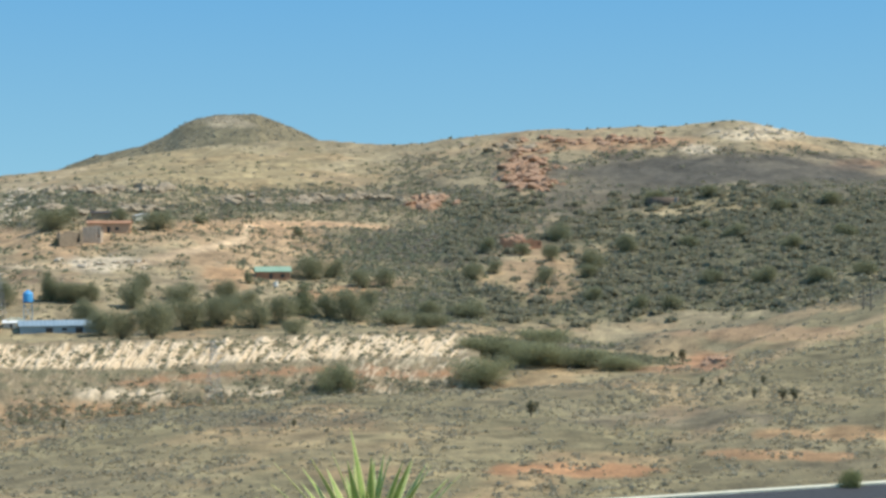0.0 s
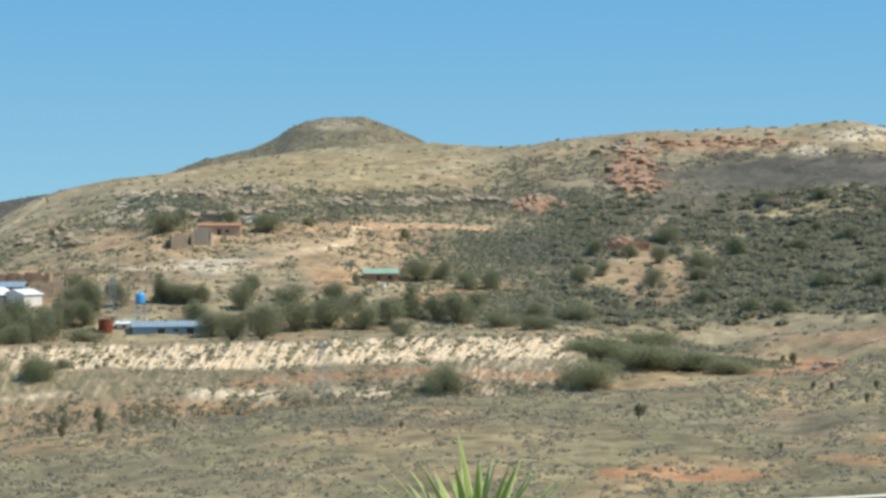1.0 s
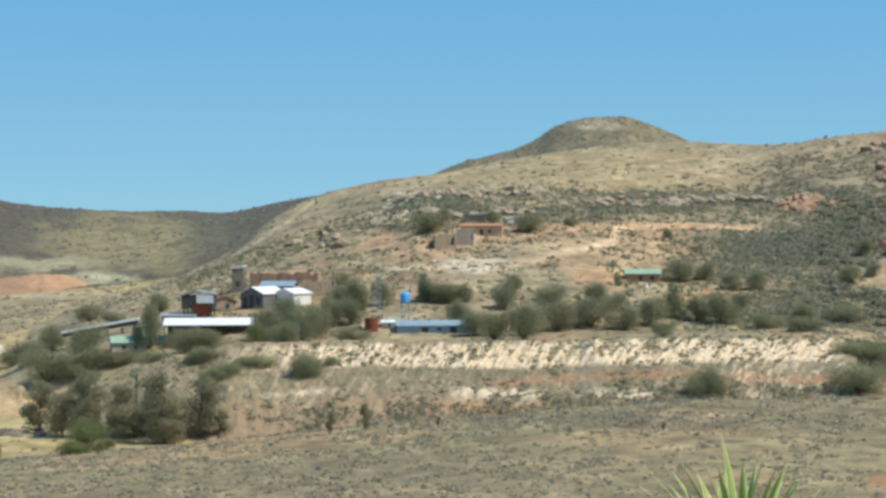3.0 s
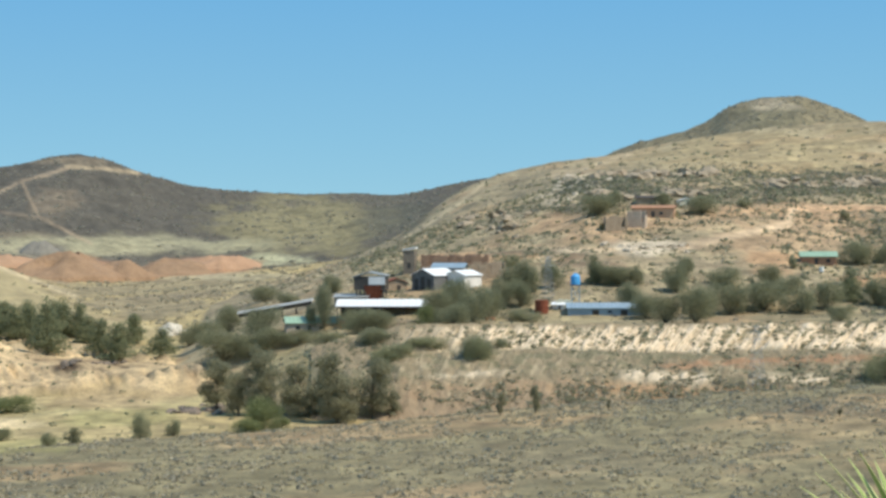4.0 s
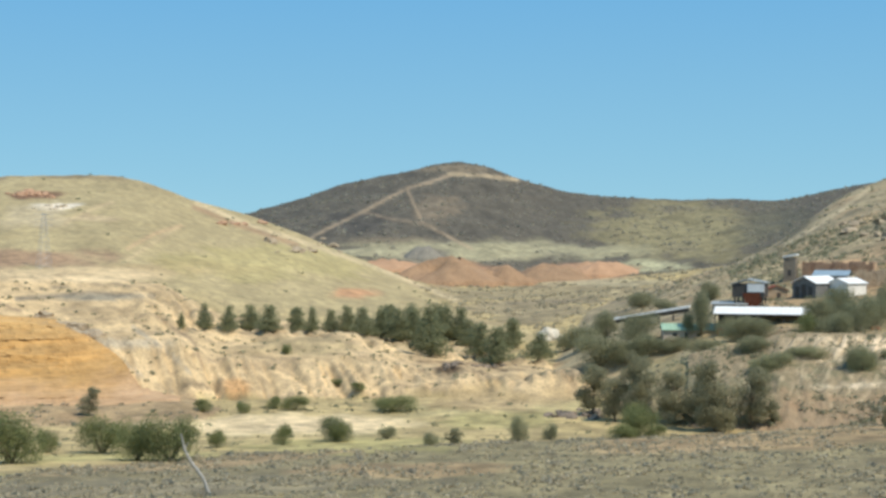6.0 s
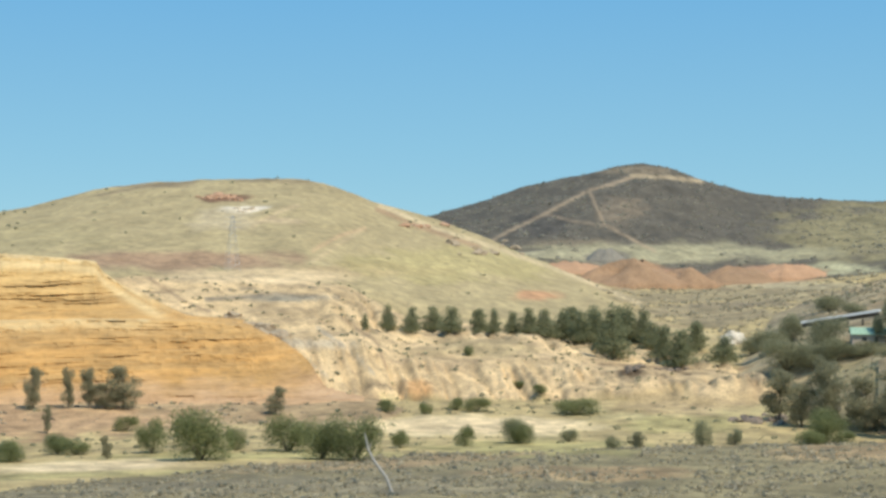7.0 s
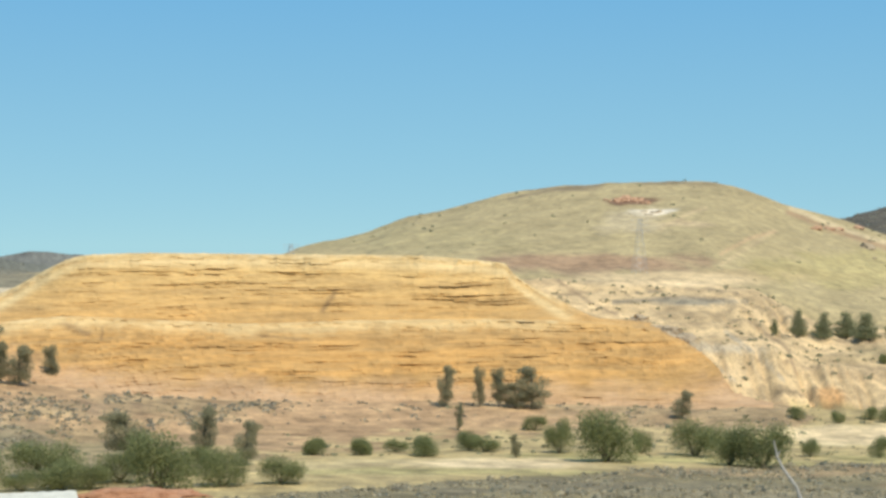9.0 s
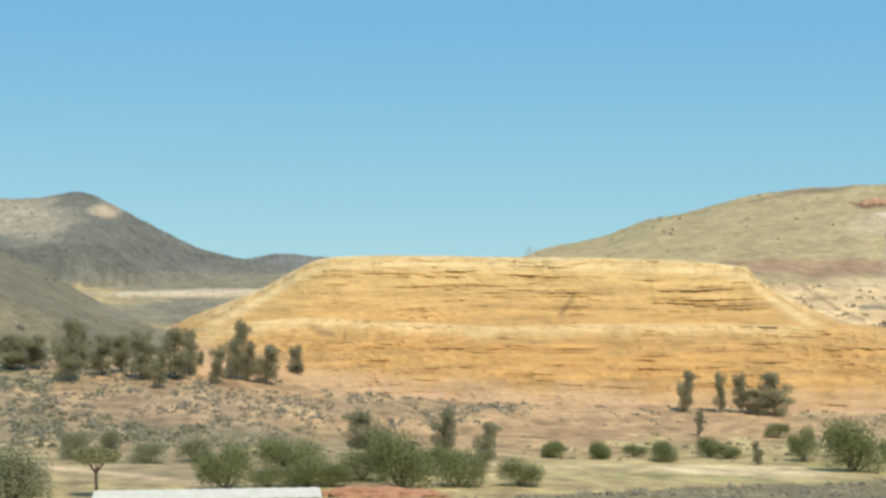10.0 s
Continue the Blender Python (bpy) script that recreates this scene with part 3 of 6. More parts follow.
patch(51.75, -6.5, 4.1, 0.33, (0.62, 0.51, 0.33), 1.0, 0.3)
patch(65.6, -7.8, 3.0, 0.15, (0.60, 0.50, 0.33), 1.0, 0.25)
patch(43.9, -5.6, 2.2, 0.4, (0.38, 0.30, 0.18), 0.8, 0.6)
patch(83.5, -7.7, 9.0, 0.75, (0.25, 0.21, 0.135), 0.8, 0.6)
# dark cave below the ledge painted in colour, not hollowed
patch(46.1, -4.55, 0.5, 0.14, (0.15, 0.10, 0.06), 0.95, 0.3)
stroke([(47.2, -4.28), (46.0, -4.33), (44.9, -4.38), (44.0, -4.62)], 0.06, (0.17, 0.125, 0.08), 0.9)
stroke([(60.6, -1.62), (59.3, -1.5), (58.0, -1.46), (57.0, -1.6)], 0.05, (0.2, 0.17, 0.12), 0.85)
patch(58.7, -1.93, 1.6, 0.11, (0.25, 0.235, 0.19), 0.9, 0.3)
patch(59.5, -1.15, 3.2, 0.3, (0.56, 0.45, 0.29), 0.9, 0.5)
stroke([(57.4, -3.0), (56.4, -3.7), (55.4, -4.6)], 0.1, (0.36, 0.325, 0.26), 0.8)
stroke([(56.6, -2.6), (55.3, -3.5), (54.9, -4.5)], 0.07, (0.24, 0.18, 0.12), 0.8)
stroke([(63.4, -1.2), (62.2, -2.0), (61.3, -2.4)], 0.09, (0.24, 0.18, 0.12), 0.8)
patch(62.3, -0.52, 4.2, 0.3, (0.30, 0.21, 0.14), 0.9, 0.35)
# second coat of painted dark for the quarry cave
patch(60.6, 1.7, 0.9, 0.14, (0.17, 0.10, 0.065), 0.9, 0.5)
stroke([(65.2, 1.75), (63.5, 2.1), (61.8, 2.25)], 0.07, (0.19, 0.155, 0.105), 0.8)
stroke([(57.6, -0.2), (56.6, 0.35), (55.7, 0.62)], 0.07, (0.46, 0.33, 0.21), 0.85)
# dark lines drawn along the ledges, with pale lines between
stroke([(28.48, 1.20), (27.14, 1.00), (25.78, 1.10)], 0.102, (0.2, 0.165, 0.115), 0.75)
stroke([(27.72, 0.01), (25.98, 0.12), (24.42, -0.02)], 0.082, (0.2, 0.165, 0.115), 0.7)
stroke([(24.03, -1.13), (22.24, -0.99), (20.63, -1.12)], 0.082, (0.22, 0.18, 0.12), 0.7)
stroke([(19.62, -0.56), (18.20, -0.24), (17.39, 0.09)], 0.102, (0.22, 0.18, 0.12), 0.7)
stroke([(28.87, -0.73), (27.34, -0.86), (25.79, -0.80)], 0.082, (0.2, 0.165, 0.115), 0.7)
stroke([(28.87, -0.54), (27.53, -0.47), (26.18, -0.60)], 0.102, (0.56, 0.46, 0.33), 0.7)
stroke([(23.03, 0.55), (21.83, 0.67), (20.63, 0.59)], 0.082, (0.24, 0.19, 0.13), 0.7)
stroke([(25.78, 1.80), (24.21, 1.92), (23.02, 1.80)], 0.082, (0.5, 0.4, 0.28), 0.6)
stroke([(31.20, -0.64), (29.15, -0.55), (27.11, -0.74)], 0.102, (0.2, 0.16, 0.11), 0.7)
stroke([(31.40, -0.44), (29.15, -0.34), (26.50, -0.49)], 0.082, (0.5, 0.37, 0.24), 0.7)
stroke([(51.10, 0.20), (49.36, 1.07), (47.61, 1.98), (45.83, 2.51)], 0.075, TRACK, 0.85)
stroke([(46.12, 2.51), (44.83, 2.44), (43.63, 2.30)], 0.09, (0.45, 0.37, 0.25), 0.9)
stroke([(47.57, 1.88), (47.06, 0.76), (46.03, 0.19), (45.24, -0.21)], 0.075, TRACK, 0.7)
stroke([(49.17, 1.13), (48.20, 0.88), (47.12, 0.72)], 0.07, TRACK, 0.5)
stroke([(20.42, 0.91), (17.79, 0.99), (15.14, 0.81)], 0.143, (0.55, 0.38, 0.24), 0.85)
stroke([(24.22, -0.45), (22.43, -0.01), (20.43, 0.40), (20.22, 0.91)], 0.184, (0.58, 0.45, 0.31), 0.85)
stroke([(3.39, -4.61), (0.82, -3.58), (-2.27, -2.41)], 0.164, (0.45, 0.33, 0.21), 0.6)
stroke([(59.77, 0.68), (58.75, 1.23), (58.14, 1.44)], 0.102, (0.45, 0.36, 0.23), 0.7)
stroke([(55.88, 0.52), (56.70, 0.01), (57.62, -0.61)], 0.102, (0.45, 0.36, 0.23), 0.6)
stroke([(55.17, 1.44), (53.23, 0.62), (50.99, -0.09), (48.37, -1.03), (45.78, -2.09)], 0.123, (0.5, 0.42, 0.28), 0.8)
stroke([(55.27, 1.30), (53.84, 0.69), (51.60, -0.05)], 0.123, (0.3, 0.2, 0.13), 0.7)
stroke([(91.80, -7.26), (89.88, -7.74), (85.96, -8.26), (83.55, -8.65)], 0.123, (0.5, 0.38, 0.26), 0.85)
stroke([(87.78, -1.70), (85.01, -1.58), (81.99, -1.53)], 0.102, (0.55, 0.48, 0.36), 0.9)
stroke([(60.58, -2.75), (58.74, -3.57), (57.11, -4.69)], 0.1, (0.36, 0.325, 0.26), 0.7)
stroke([(61.40, -1.94), (58.95, -1.78), (56.70, -1.90)], 0.102, (0.22, 0.2, 0.16), 0.8)
stroke([(26.94, 2.27), (25.00, 2.20), (23.22, 2.05)], 0.102, (0.24, 0.2, 0.14), 0.8)
stroke([(21.42, 1.93), (19.41, 1.78), (17.79, 1.92), (15.34, 1.75)], 0.102, (0.23, 0.19, 0.14), 0.7)
stroke([(28.86, 2.20), (27.71, 2.41), (25.97, 2.92)], 0.123, (0.5, 0.4, 0.27), 0.6)
stroke([(34.06, -0.02), (32.42, 1.00), (31.19, 1.92)], 0.102, (0.52, 0.43, 0.29), 0.7)
CALM = np.where(np.isin(OWNER, [NAMES.index("left"), NAMES.index("nearleft")]), 0.35, 1.0)
COVER *= (1 + CALM * (0.45 * SPECK + 0.35 * fbm(GX / 2.6, GY / 2.6, 2, 55)) + 0.25 * BLOT)[..., None] * np.array((1.05, 1.0, 0.94))
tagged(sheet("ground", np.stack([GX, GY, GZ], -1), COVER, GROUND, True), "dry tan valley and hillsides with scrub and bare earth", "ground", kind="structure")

# ---- tailings dump ----
DTOP = [(55.72, -5.43), (57.10, -4.82), (58.10, -3.84), (60.10, -2.85), (61.92, -2.71), (63.14, -2.17), (64.96, -1.11), (65.36, -0.67), (69.76, -0.38), (73.83, -0.37),
        (77.92, -0.34), (80.17, -0.42), (83.20, -1.86), (85.20, -2.81), (86.0, -3.27)]
DBENCH = [(55.72, -5.45), (57.10, -4.86), (58.10, -3.9), (60.10, -2.95), (61.9, -2.75), (65.74, -2.67), (69.74, -2.70), (74.83, -2.83), (77.90, -2.68), (80.76, -2.56),
          (83.19, -2.75), (85.10, -3.2), (86.0, -3.5)]
DFOOT = [(55.72, -5.51), (59.09, -5.62), (67.71, -5.57), (71.75, -5.55), (76.66, -5.39), (80.75, -4.90), (83.99, -4.29), (86.0, -4.08)]


def tailings_dump():
    az = np.arange(55.75, 86.0, 0.05)
    foot, mid, top = line(DFOOT, az), line(DBENCH, az), line(DTOP, az)
    top = np.maximum(top, mid + 0.02)
    t = lambda e: np.tan(np.radians(e))
    rim = 404 + 4 * fbm(az * 0.4, az * 0)
    wob = 2.5 * fbm(az * 0.5, az * 0 + 3, 3)
    keys = [(340 + wob, 340 * t(foot) - 4), (347 + wob, 347 * t(foot)), (376 + wob, 376 * t(mid)), (383 + wob, 383 * t(mid) + 0.5), (rim, rim * t(top)), (rim + 14, rim * t(top) + 0.6), (rim + 80, rim * t(top) - 1), (rim + 130, rim * 0 - 45)]
    counts = [3, 46, 5, 50, 6, 6, 4]
    rows_r, rows_z, part = [], [], []
    for k, n in enumerate(counts):
        for s in np.linspace(0, 1, n, endpoint=False):
            rows_r.append(keys[k][0] * (1 - s) + keys[k + 1][0] * s)
            rows_z.append(keys[k][1] * (1 - s) + keys[k + 1][1] * s)
            part.append(np.full_like(az, k))
    r, z, k = np.array(rows_r).T, np.array(rows_z).T, np.array(part).T
    a = np.repeat(az[:, None], r.shape[1], 1)
    face = ((k == 1) | (k == 3)).astype(float)
    # beds: ledges at steady heights, cut by rills
    bed = z + 0.35 * fbm(a * 0.8, z * 0.1, 3, 2)
    ledge = rough(bed / 1.25, a * 0.25, 4) + 0.6 * rough(bed / 0.55, a * 0.6, 5)
    saw = (bed + a * 0.12 + 0.5 * rough(bed / 3.1, a * 0.15, 71)) / 0.78
    ledge = ledge * 0.5 + 0.8 * (0.5 - saw % 1) * np.clip(0.65 + 0.8 * rough(np.floor(saw) * 1.7, a * 0.9, 72) + 0.4 * rough(np.floor(saw) * 3.1, a * 4, 77), 0, 1.3)
    rill = 0.8 * fbm(a * 3.5, z / 2.2, 4, 11)
    notch = np.clip(2.2 * rough(a * 4.2 + 1.7 * np.floor(saw), np.floor(saw) * 1.37, 78) + 0.2, 0, 1) * (k == 1) * np.clip(0.6 + rough(a * 0.35, z / 8, 79), 0, 1)
    rill = rill + 0.9 * notch
    r = r + face * (ledge * 1.6 * (0.8 + 0.5 * rough(a * 0.7, z / 6, 21)) + rill * 0.7)
    z = z + face * 0.35 * ledge + (k == 4) * 0.5 * fbm(a * 6, r / 3, 3, 13) + (k == 3) * 0
    rim_bump = np.exp(-((r - rim[:, None]) / 5) ** 2) * 0.9 * fbm(a * 2.2, a * 0, 4, 17)
    z = z + rim_bump
    x, y = -r * np.sin(np.radians(a)), r * np.cos(np.radians(a))
    low = np.array((0.53, 0.305, 0.11))
    high = np.array((0.58, 0.40, 0.175))
    cream = np.array((0.67, 0.51, 0.275))
    brown = np.array((0.47, 0.315, 0.195))
    w = np.clip((z + 22) / 18, 0, 1)[..., None]
    col = low * (1 - w) + high * w
    s = np.clip(0.42 + 1.0 * rough((bed + a * 0.12) / 0.9, a * 0.22, 31) + 0.5 * rough((bed + a * 0.12) / 0.4, a * 0.5, 35) + 0.6 * fbm(a * 1.5, z / 2.5, 3, 33), 0, 1)[..., None]
    col = col * (1 - 0.45 * s) + np.array((0.36, 0.24, 0.11)) * (0.45 * s)
    # dark lines paint the shadow under each ledge into the colour
    ledge_shade = np.clip(1.2 - np.abs(saw % 1 - 0.08) / 0.13, 0, 1) * np.clip(0.45 + 0.9 * rough(np.floor(saw + 0.4) * 2.3, a * 1.6, 73) + 0.5 * (k == 1) + 0.3 * notch + 0.5 * fbm(a * 5, z, 2, 74), 0, 1) * face
    col = col * (1 - 0.5 * ledge_shade[..., None]) + np.array((0.28, 0.18, 0.085)) * (0.5 * ledge_shade[..., None])
    # the notches' recess shade is painted on top of their cut
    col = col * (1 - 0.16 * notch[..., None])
    apart = np.clip((top - mid - 0.25) / 0.5, 0.12, 1)[:, None, None]
    c = ((k == 2) | (k == 4) | (k == 5))[..., None] * 0.8 * apart * np.clip(0.75 + fbm(a * 2.5, z / 2, 3, 75), 0, 1)[..., None]
    # scars and the dark hole near bearing 80 are painted, not cut
    scar = np.zeros_like(a)
    for a0, z0, a1, z1, w in ((71.9, -15.5, 71.45, -11.0, 0.12), (80.2, -20, 81.0, -18, 0.16), (79.7, -19.0, 79.75, -21, 0.08), (74.5, -20.5, 72.3, -21.8, 0.05)):
        q = np.clip(((a - a0) * (a1 - a0) + (z - z0) * (z1 - z0) * 0.022) / ((a1 - a0) ** 2 + (z1 - z0) ** 2 * 0.022), 0, 1)
        scar = np.maximum(scar, 1.3 - np.hypot(a - a0 - q * (a1 - a0), (z - z0 - q * (z1 - z0)) * 0.15) / w - 1.1 * np.abs(fbm(a * 9, z, 3, 43)))
    scar = np.clip(scar, 0, 1)[..., None]
    col = col * (1 - 0.7 * scar) + np.array((0.2, 0.13, 0.07)) * 0.7 * scar
    rimw = np.exp(-np.clip(z - (rim * t(top))[:, None] + 1.5, -9, 9) ** 2 / 1.2)[..., None] * (k[..., None] >= 3) * 0.8 * apart
    edge = np.exp(-np.clip((376 * t(mid))[:, None] - z - 0.6 + 1.2 * fbm(a * 2.5, z / 3, 3, 76), -9, 9) ** 2 / 1.8)[..., None] * (k[..., None] == 1) * 0.6 * apart
    rimw = np.maximum(rimw, edge)
    col = col * (1 - np.maximum(c, rimw)) + cream * np.maximum(c, rimw)
    f = np.clip(1.15 - (z - z[:, 3:4]) / 4.5 + 0.5 * fbm(a * 1.2, z / 3, 3, 41), 0, 1)[..., None] * (k[..., None] <= 1)
    col = col * (1 - 0.85 * f) + brown * 0.85 * f
    root = tagged(new("tailings_dump"), "terraced ochre mine tailings dump with eroded layers", "tailings dump")
    base = Vector((float(x[300, 5]), float(y[300, 5]), float(z[300, 5]) + EYE))
    root.location = base
    pts = np.stack([x, y, z + EYE], -1) - np.array(base)
    ends = np.cumsum([0] + counts)
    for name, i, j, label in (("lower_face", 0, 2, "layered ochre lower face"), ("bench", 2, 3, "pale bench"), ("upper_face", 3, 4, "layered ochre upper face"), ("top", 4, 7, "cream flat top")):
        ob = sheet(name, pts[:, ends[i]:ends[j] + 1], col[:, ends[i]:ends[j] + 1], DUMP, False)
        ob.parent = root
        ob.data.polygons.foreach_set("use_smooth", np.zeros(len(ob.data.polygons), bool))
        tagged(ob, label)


tailings_dump()


# ---- eroded bank under the works ----
BANK = surface("bank_earth", (0.72, 0.7, 0.68), (1.2, 1.2, 1.18), 0.5, 0.95, bump=0.5, cover=True)


def eroded_bank():
    az = np.arange(11.9, 37.5, 0.03)
    t = lambda e: np.tan(np.radians(e))
    foot, crest = line(BENCHFOOT, az), line(BENCH, az)
    s = np.linspace(-0.2, 1.04, 96)[None, :]
    a = np.repeat(az[:, None], s.shape[1], 1)
    r = 305 + 47 * s + 0 * a
    mid = 0.55 * crest + 0.45 * foot
    zf, zm, zc = 305 * t(foot), 328 * t(mid), 352 * t(crest)
    z = np.where(s < 0.49, zf[:, None] + (zm - zf)[:, None] * s / 0.49, zm[:, None] + (zc - zm)[:, None] * (s - 0.49) / 0.51)
    z = z + 0.3 + 0.9 * np.clip(np.sin(s * math.pi), 0, 1)
    lean = a * 2.6 + (s - 0.7) * 4.5 + 0.35 * fbm(a * 1.5, s * 3, 3, 3)
    rib = np.abs(rough(lean * 1.9, s * 2.0, 61)) + 0.5 * np.abs(rough(lean * 4.3, s * 5, 62)) + 0.3 * fbm(a * 6, s * 14, 2, 67)
    lower = 0.50 + 0.03 * rough(a * 0.9, s, 69) + 0.12 * np.clip((a - 23) / 6, 0, 1)
    upper = np.clip((s - lower) / 0.07, 0, 1) * np.clip((1.03 - s) / 0.05, 0, 1) * np.clip((35 - a) / 4, 0, 1) * np.clip((a - 12.2) / 0.6, 0, 1)
    shelf = 0.16 + 0.02 * (a - 21)
    low = np.exp(-((s - shelf - 0.02 * rough(a * 0.8, s, 63)) / 0.055) ** 2) * np.maximum(np.clip((26.6 - a) / 0.8, 0, 1) * np.clip((a - 22.9) / 0.5, 0, 1), np.clip((21.5 - a) / 0.3, 0, 1) * np.clip((a - 18.6) / 0.6, 0, 1) * 0.9)
    low = np.maximum(low, np.exp(-((s - 0.36) / 0.03) ** 2) * np.clip((33.5 - a) / 1, 0, 1) * np.clip((a - 29.8) / 0.8, 0, 1) * 0.7)
    lumps = np.abs(rough(a * 3.4 + s * 9, s * 12, 64))
    z = z - upper * (0.8 - rib) * 1.25 + low * lumps * 0.8 + 0.5 * fbm(a * 3, s * 10, 3, 65)
    r = r - upper * rib * 0.8
    x, y = -r * np.sin(np.radians(a)), r * np.cos(np.radians(a))
    n = fbm(a * 2.4, s * 17, 4, 66)
    fleck = fbm(lean * 3.1, s * 11, 3, 70)
    earth, white, red, olive = (np.array(c) for c in ((0.28, 0.22, 0.135), (0.68, 0.55, 0.385), (0.47, 0.24, 0.13), (0.19, 0.17, 0.10)))
    col = earth + 0 * a[..., None]
    east = np.clip((17.5 - a) / 1.5, 0, 1)
    for m, c in ((np.clip(0.45 + 2.4 * n, 0, 0.9) * (s < lower + 0.1), olive), (np.clip(2.0 * fleck - 0.3, 0, 0.6) * (s < lower + 0.1), np.array((0.50, 0.40, 0.26))), (np.clip(1.2 - s / 0.3 + n, 0, 0.8) * np.clip((a - 26) / 2, 0, 1), np.array((0.34, 0.24, 0.15))),
                 (upper * np.clip(0.55 + 0.7 * rib + 1.1 * fleck, 0, 1), white),
                 (np.clip(1 - np.abs(s - 0.37 + 0.1 * east) / (0.06 + 0.06 * east) + 2.0 * n, 0, 1) * np.clip((a - 12) / 1, 0, 1) * np.clip((25.3 - a) / 0.8, 0, 1) * 0.6, red),
                 (np.clip(1.5 * fleck, 0, 0.6) * east * (s < lower), white),
                 (np.clip(1.1 - np.abs(s - shelf + 0.13) / 0.09 + 1.2 * n, 0, 1) * 0.75 * np.clip((a - 19) / 2, 0, 1) * np.clip((29 - a) / 3, 0.25, 1), np.array((0.50, 0.30, 0.16))),
                 (np.clip(low * (0.65 + 1.0 * lumps + 1.5 * n), 0, 0.95), white)):
        col = col * (1 - m[..., None]) + c * m[..., None]
    return sheet("eroded_bank", np.stack([x, y, z + EYE], -1), col, BANK, False)


tagged(eroded_bank(), "pale eroded earth bank with rills and red soil at its foot", "bank", kind="structure")

# ---- plants ----
def leafage(name, dark, light, vary=0.35):
    """Leaves that let part of the light through."""
    m = surface(name, dark, light, 1.3, 0.8, bump=0.0, vary=vary, fine=4)
    n, l = m.node_tree.nodes, m.node_tree.links
    b = n["Principled BSDF"]
    thin, mix = n.new("ShaderNodeBsdfTranslucent"), n.new("ShaderNodeMixShader")
    mix.inputs[0].default_value = 0.5
    l.new(b.inputs["Base Color"].links[0].from_socket, thin.inputs["Color"])
    l.new(b.outputs[0], mix.inputs[1])
    l.new(thin.outputs[0], mix.inputs[2])
    l.new(mix.outputs[0], n["Material Output"].inputs["Surface"])
    return m


LEAF = {"gum": leafage("gum_leaves", (0.24, 0.235, 0.15), (0.40, 0.37, 0.225), 0.2), "pine": leafage("pine_leaves", (0.20, 0.22, 0.13), (0.33, 0.335, 0.18), 0.2),
        "bush": leafage("bush_leaves", (0.19, 0.215, 0.095), (0.30, 0.315, 0.14), 0.2), "olive": leafage("olive_leaves", (0.235, 0.24, 0.15), (0.37, 0.365, 0.215), 0.2),
        "thicket": leafage("thicket_leaves", (0.25, 0.255, 0.15), (0.40, 0.40, 0.22), 0.2), "acacia": leafage("acacia_leaves", (0.23, 0.24, 0.12), (0.40, 0.37, 0.19), 0.2),
        "aloe": leafage("aloe_leaves", (0.159, 0.158, 0.099), (0.317, 0.276, 0.167))}
BARK = surface("bark", (0.09, 0.07, 0.05), (0.2, 0.165, 0.125), 4.0, 0.9)


def mesh_of(name, verts, faces, material):
    me = bpy.data.meshes.new(name)
    me.from_pydata(verts, [], faces)
    me.materials.append(material)
    return me


def leaves(name, rng, lobes, count, size, material):
    """Many small turned leaf clumps through a set of lobes (x, y, z, radius, height)."""
    lobes = np.array(lobes, float)
    pick = rng.choice(len(lobes), count, p=lobes[:, 3] ** 2 / (lobes[:, 3] ** 2).sum())
    d = rng.normal(size=(count, 3))
    d /= np.linalg.norm(d, axis=1)[:, None]
    c = lobes[pick, :3] + d * lobes[pick][:, [3, 3, 4]] * (rng.random((count, 1)) ** 0.4)
    n = d + rng.normal(size=(count, 3)) * 0.7 + (0, 0, 0.3)
    n /= np.linalg.norm(n, axis=1)[:, None]
    u = np.cross(n, rng.normal(size=(count, 3)))
    u /= np.linalg.norm(u, axis=1)[:, None]
    v = np.cross(n, u)
    k = size * (0.6 + 0.8 * rng.random((count, 1)))
    bend = n * k * 0.35
    pts = np.stack([c - u * k - bend, c - v * k * 0.6, c + u * k - bend, c + v * k * 0.6], 1)
    low, high = np.quantile(c[:, :2], 0.03, axis=0), np.quantile(c[:, :2], 0.97, axis=0)
    pts[..., :2] = (pts[..., :2] - (low + high) / 2) / (high - low)
    pts[..., 2] = np.maximum(pts[..., 2], 0.0) / np.quantile(c[:, 2], 0.985)
    q = np.arange(count * 4).reshape(-1, 4)
    return mesh_of(name, pts.reshape(-1, 3).tolist(), q.tolist(), material)


def limb(bm, p, q, r0, r1, sides=6):
    p, q = Vector(p), Vector(q)
    m = Matrix.Translation((p + q) / 2) @ (q - p).to_track_quat("Z", "Y").to_matrix().to_4x4()
    bmesh.ops.create_cone(bm, cap_ends=True, segments=sides, radius1=r0, radius2=r1, depth=(q - p).length, matrix=m)


def part(name, bm, material, parent, label=""):
    if isinstance(bm, bpy.types.Mesh):
        me = bm
    else:
        me = bpy.data.meshes.new(name)
        bm.to_mesh(me)
        bm.free()
        me.materials.append(material)
    ob = new(name, me)
    ob.parent = parent
    return tagged(ob, label)


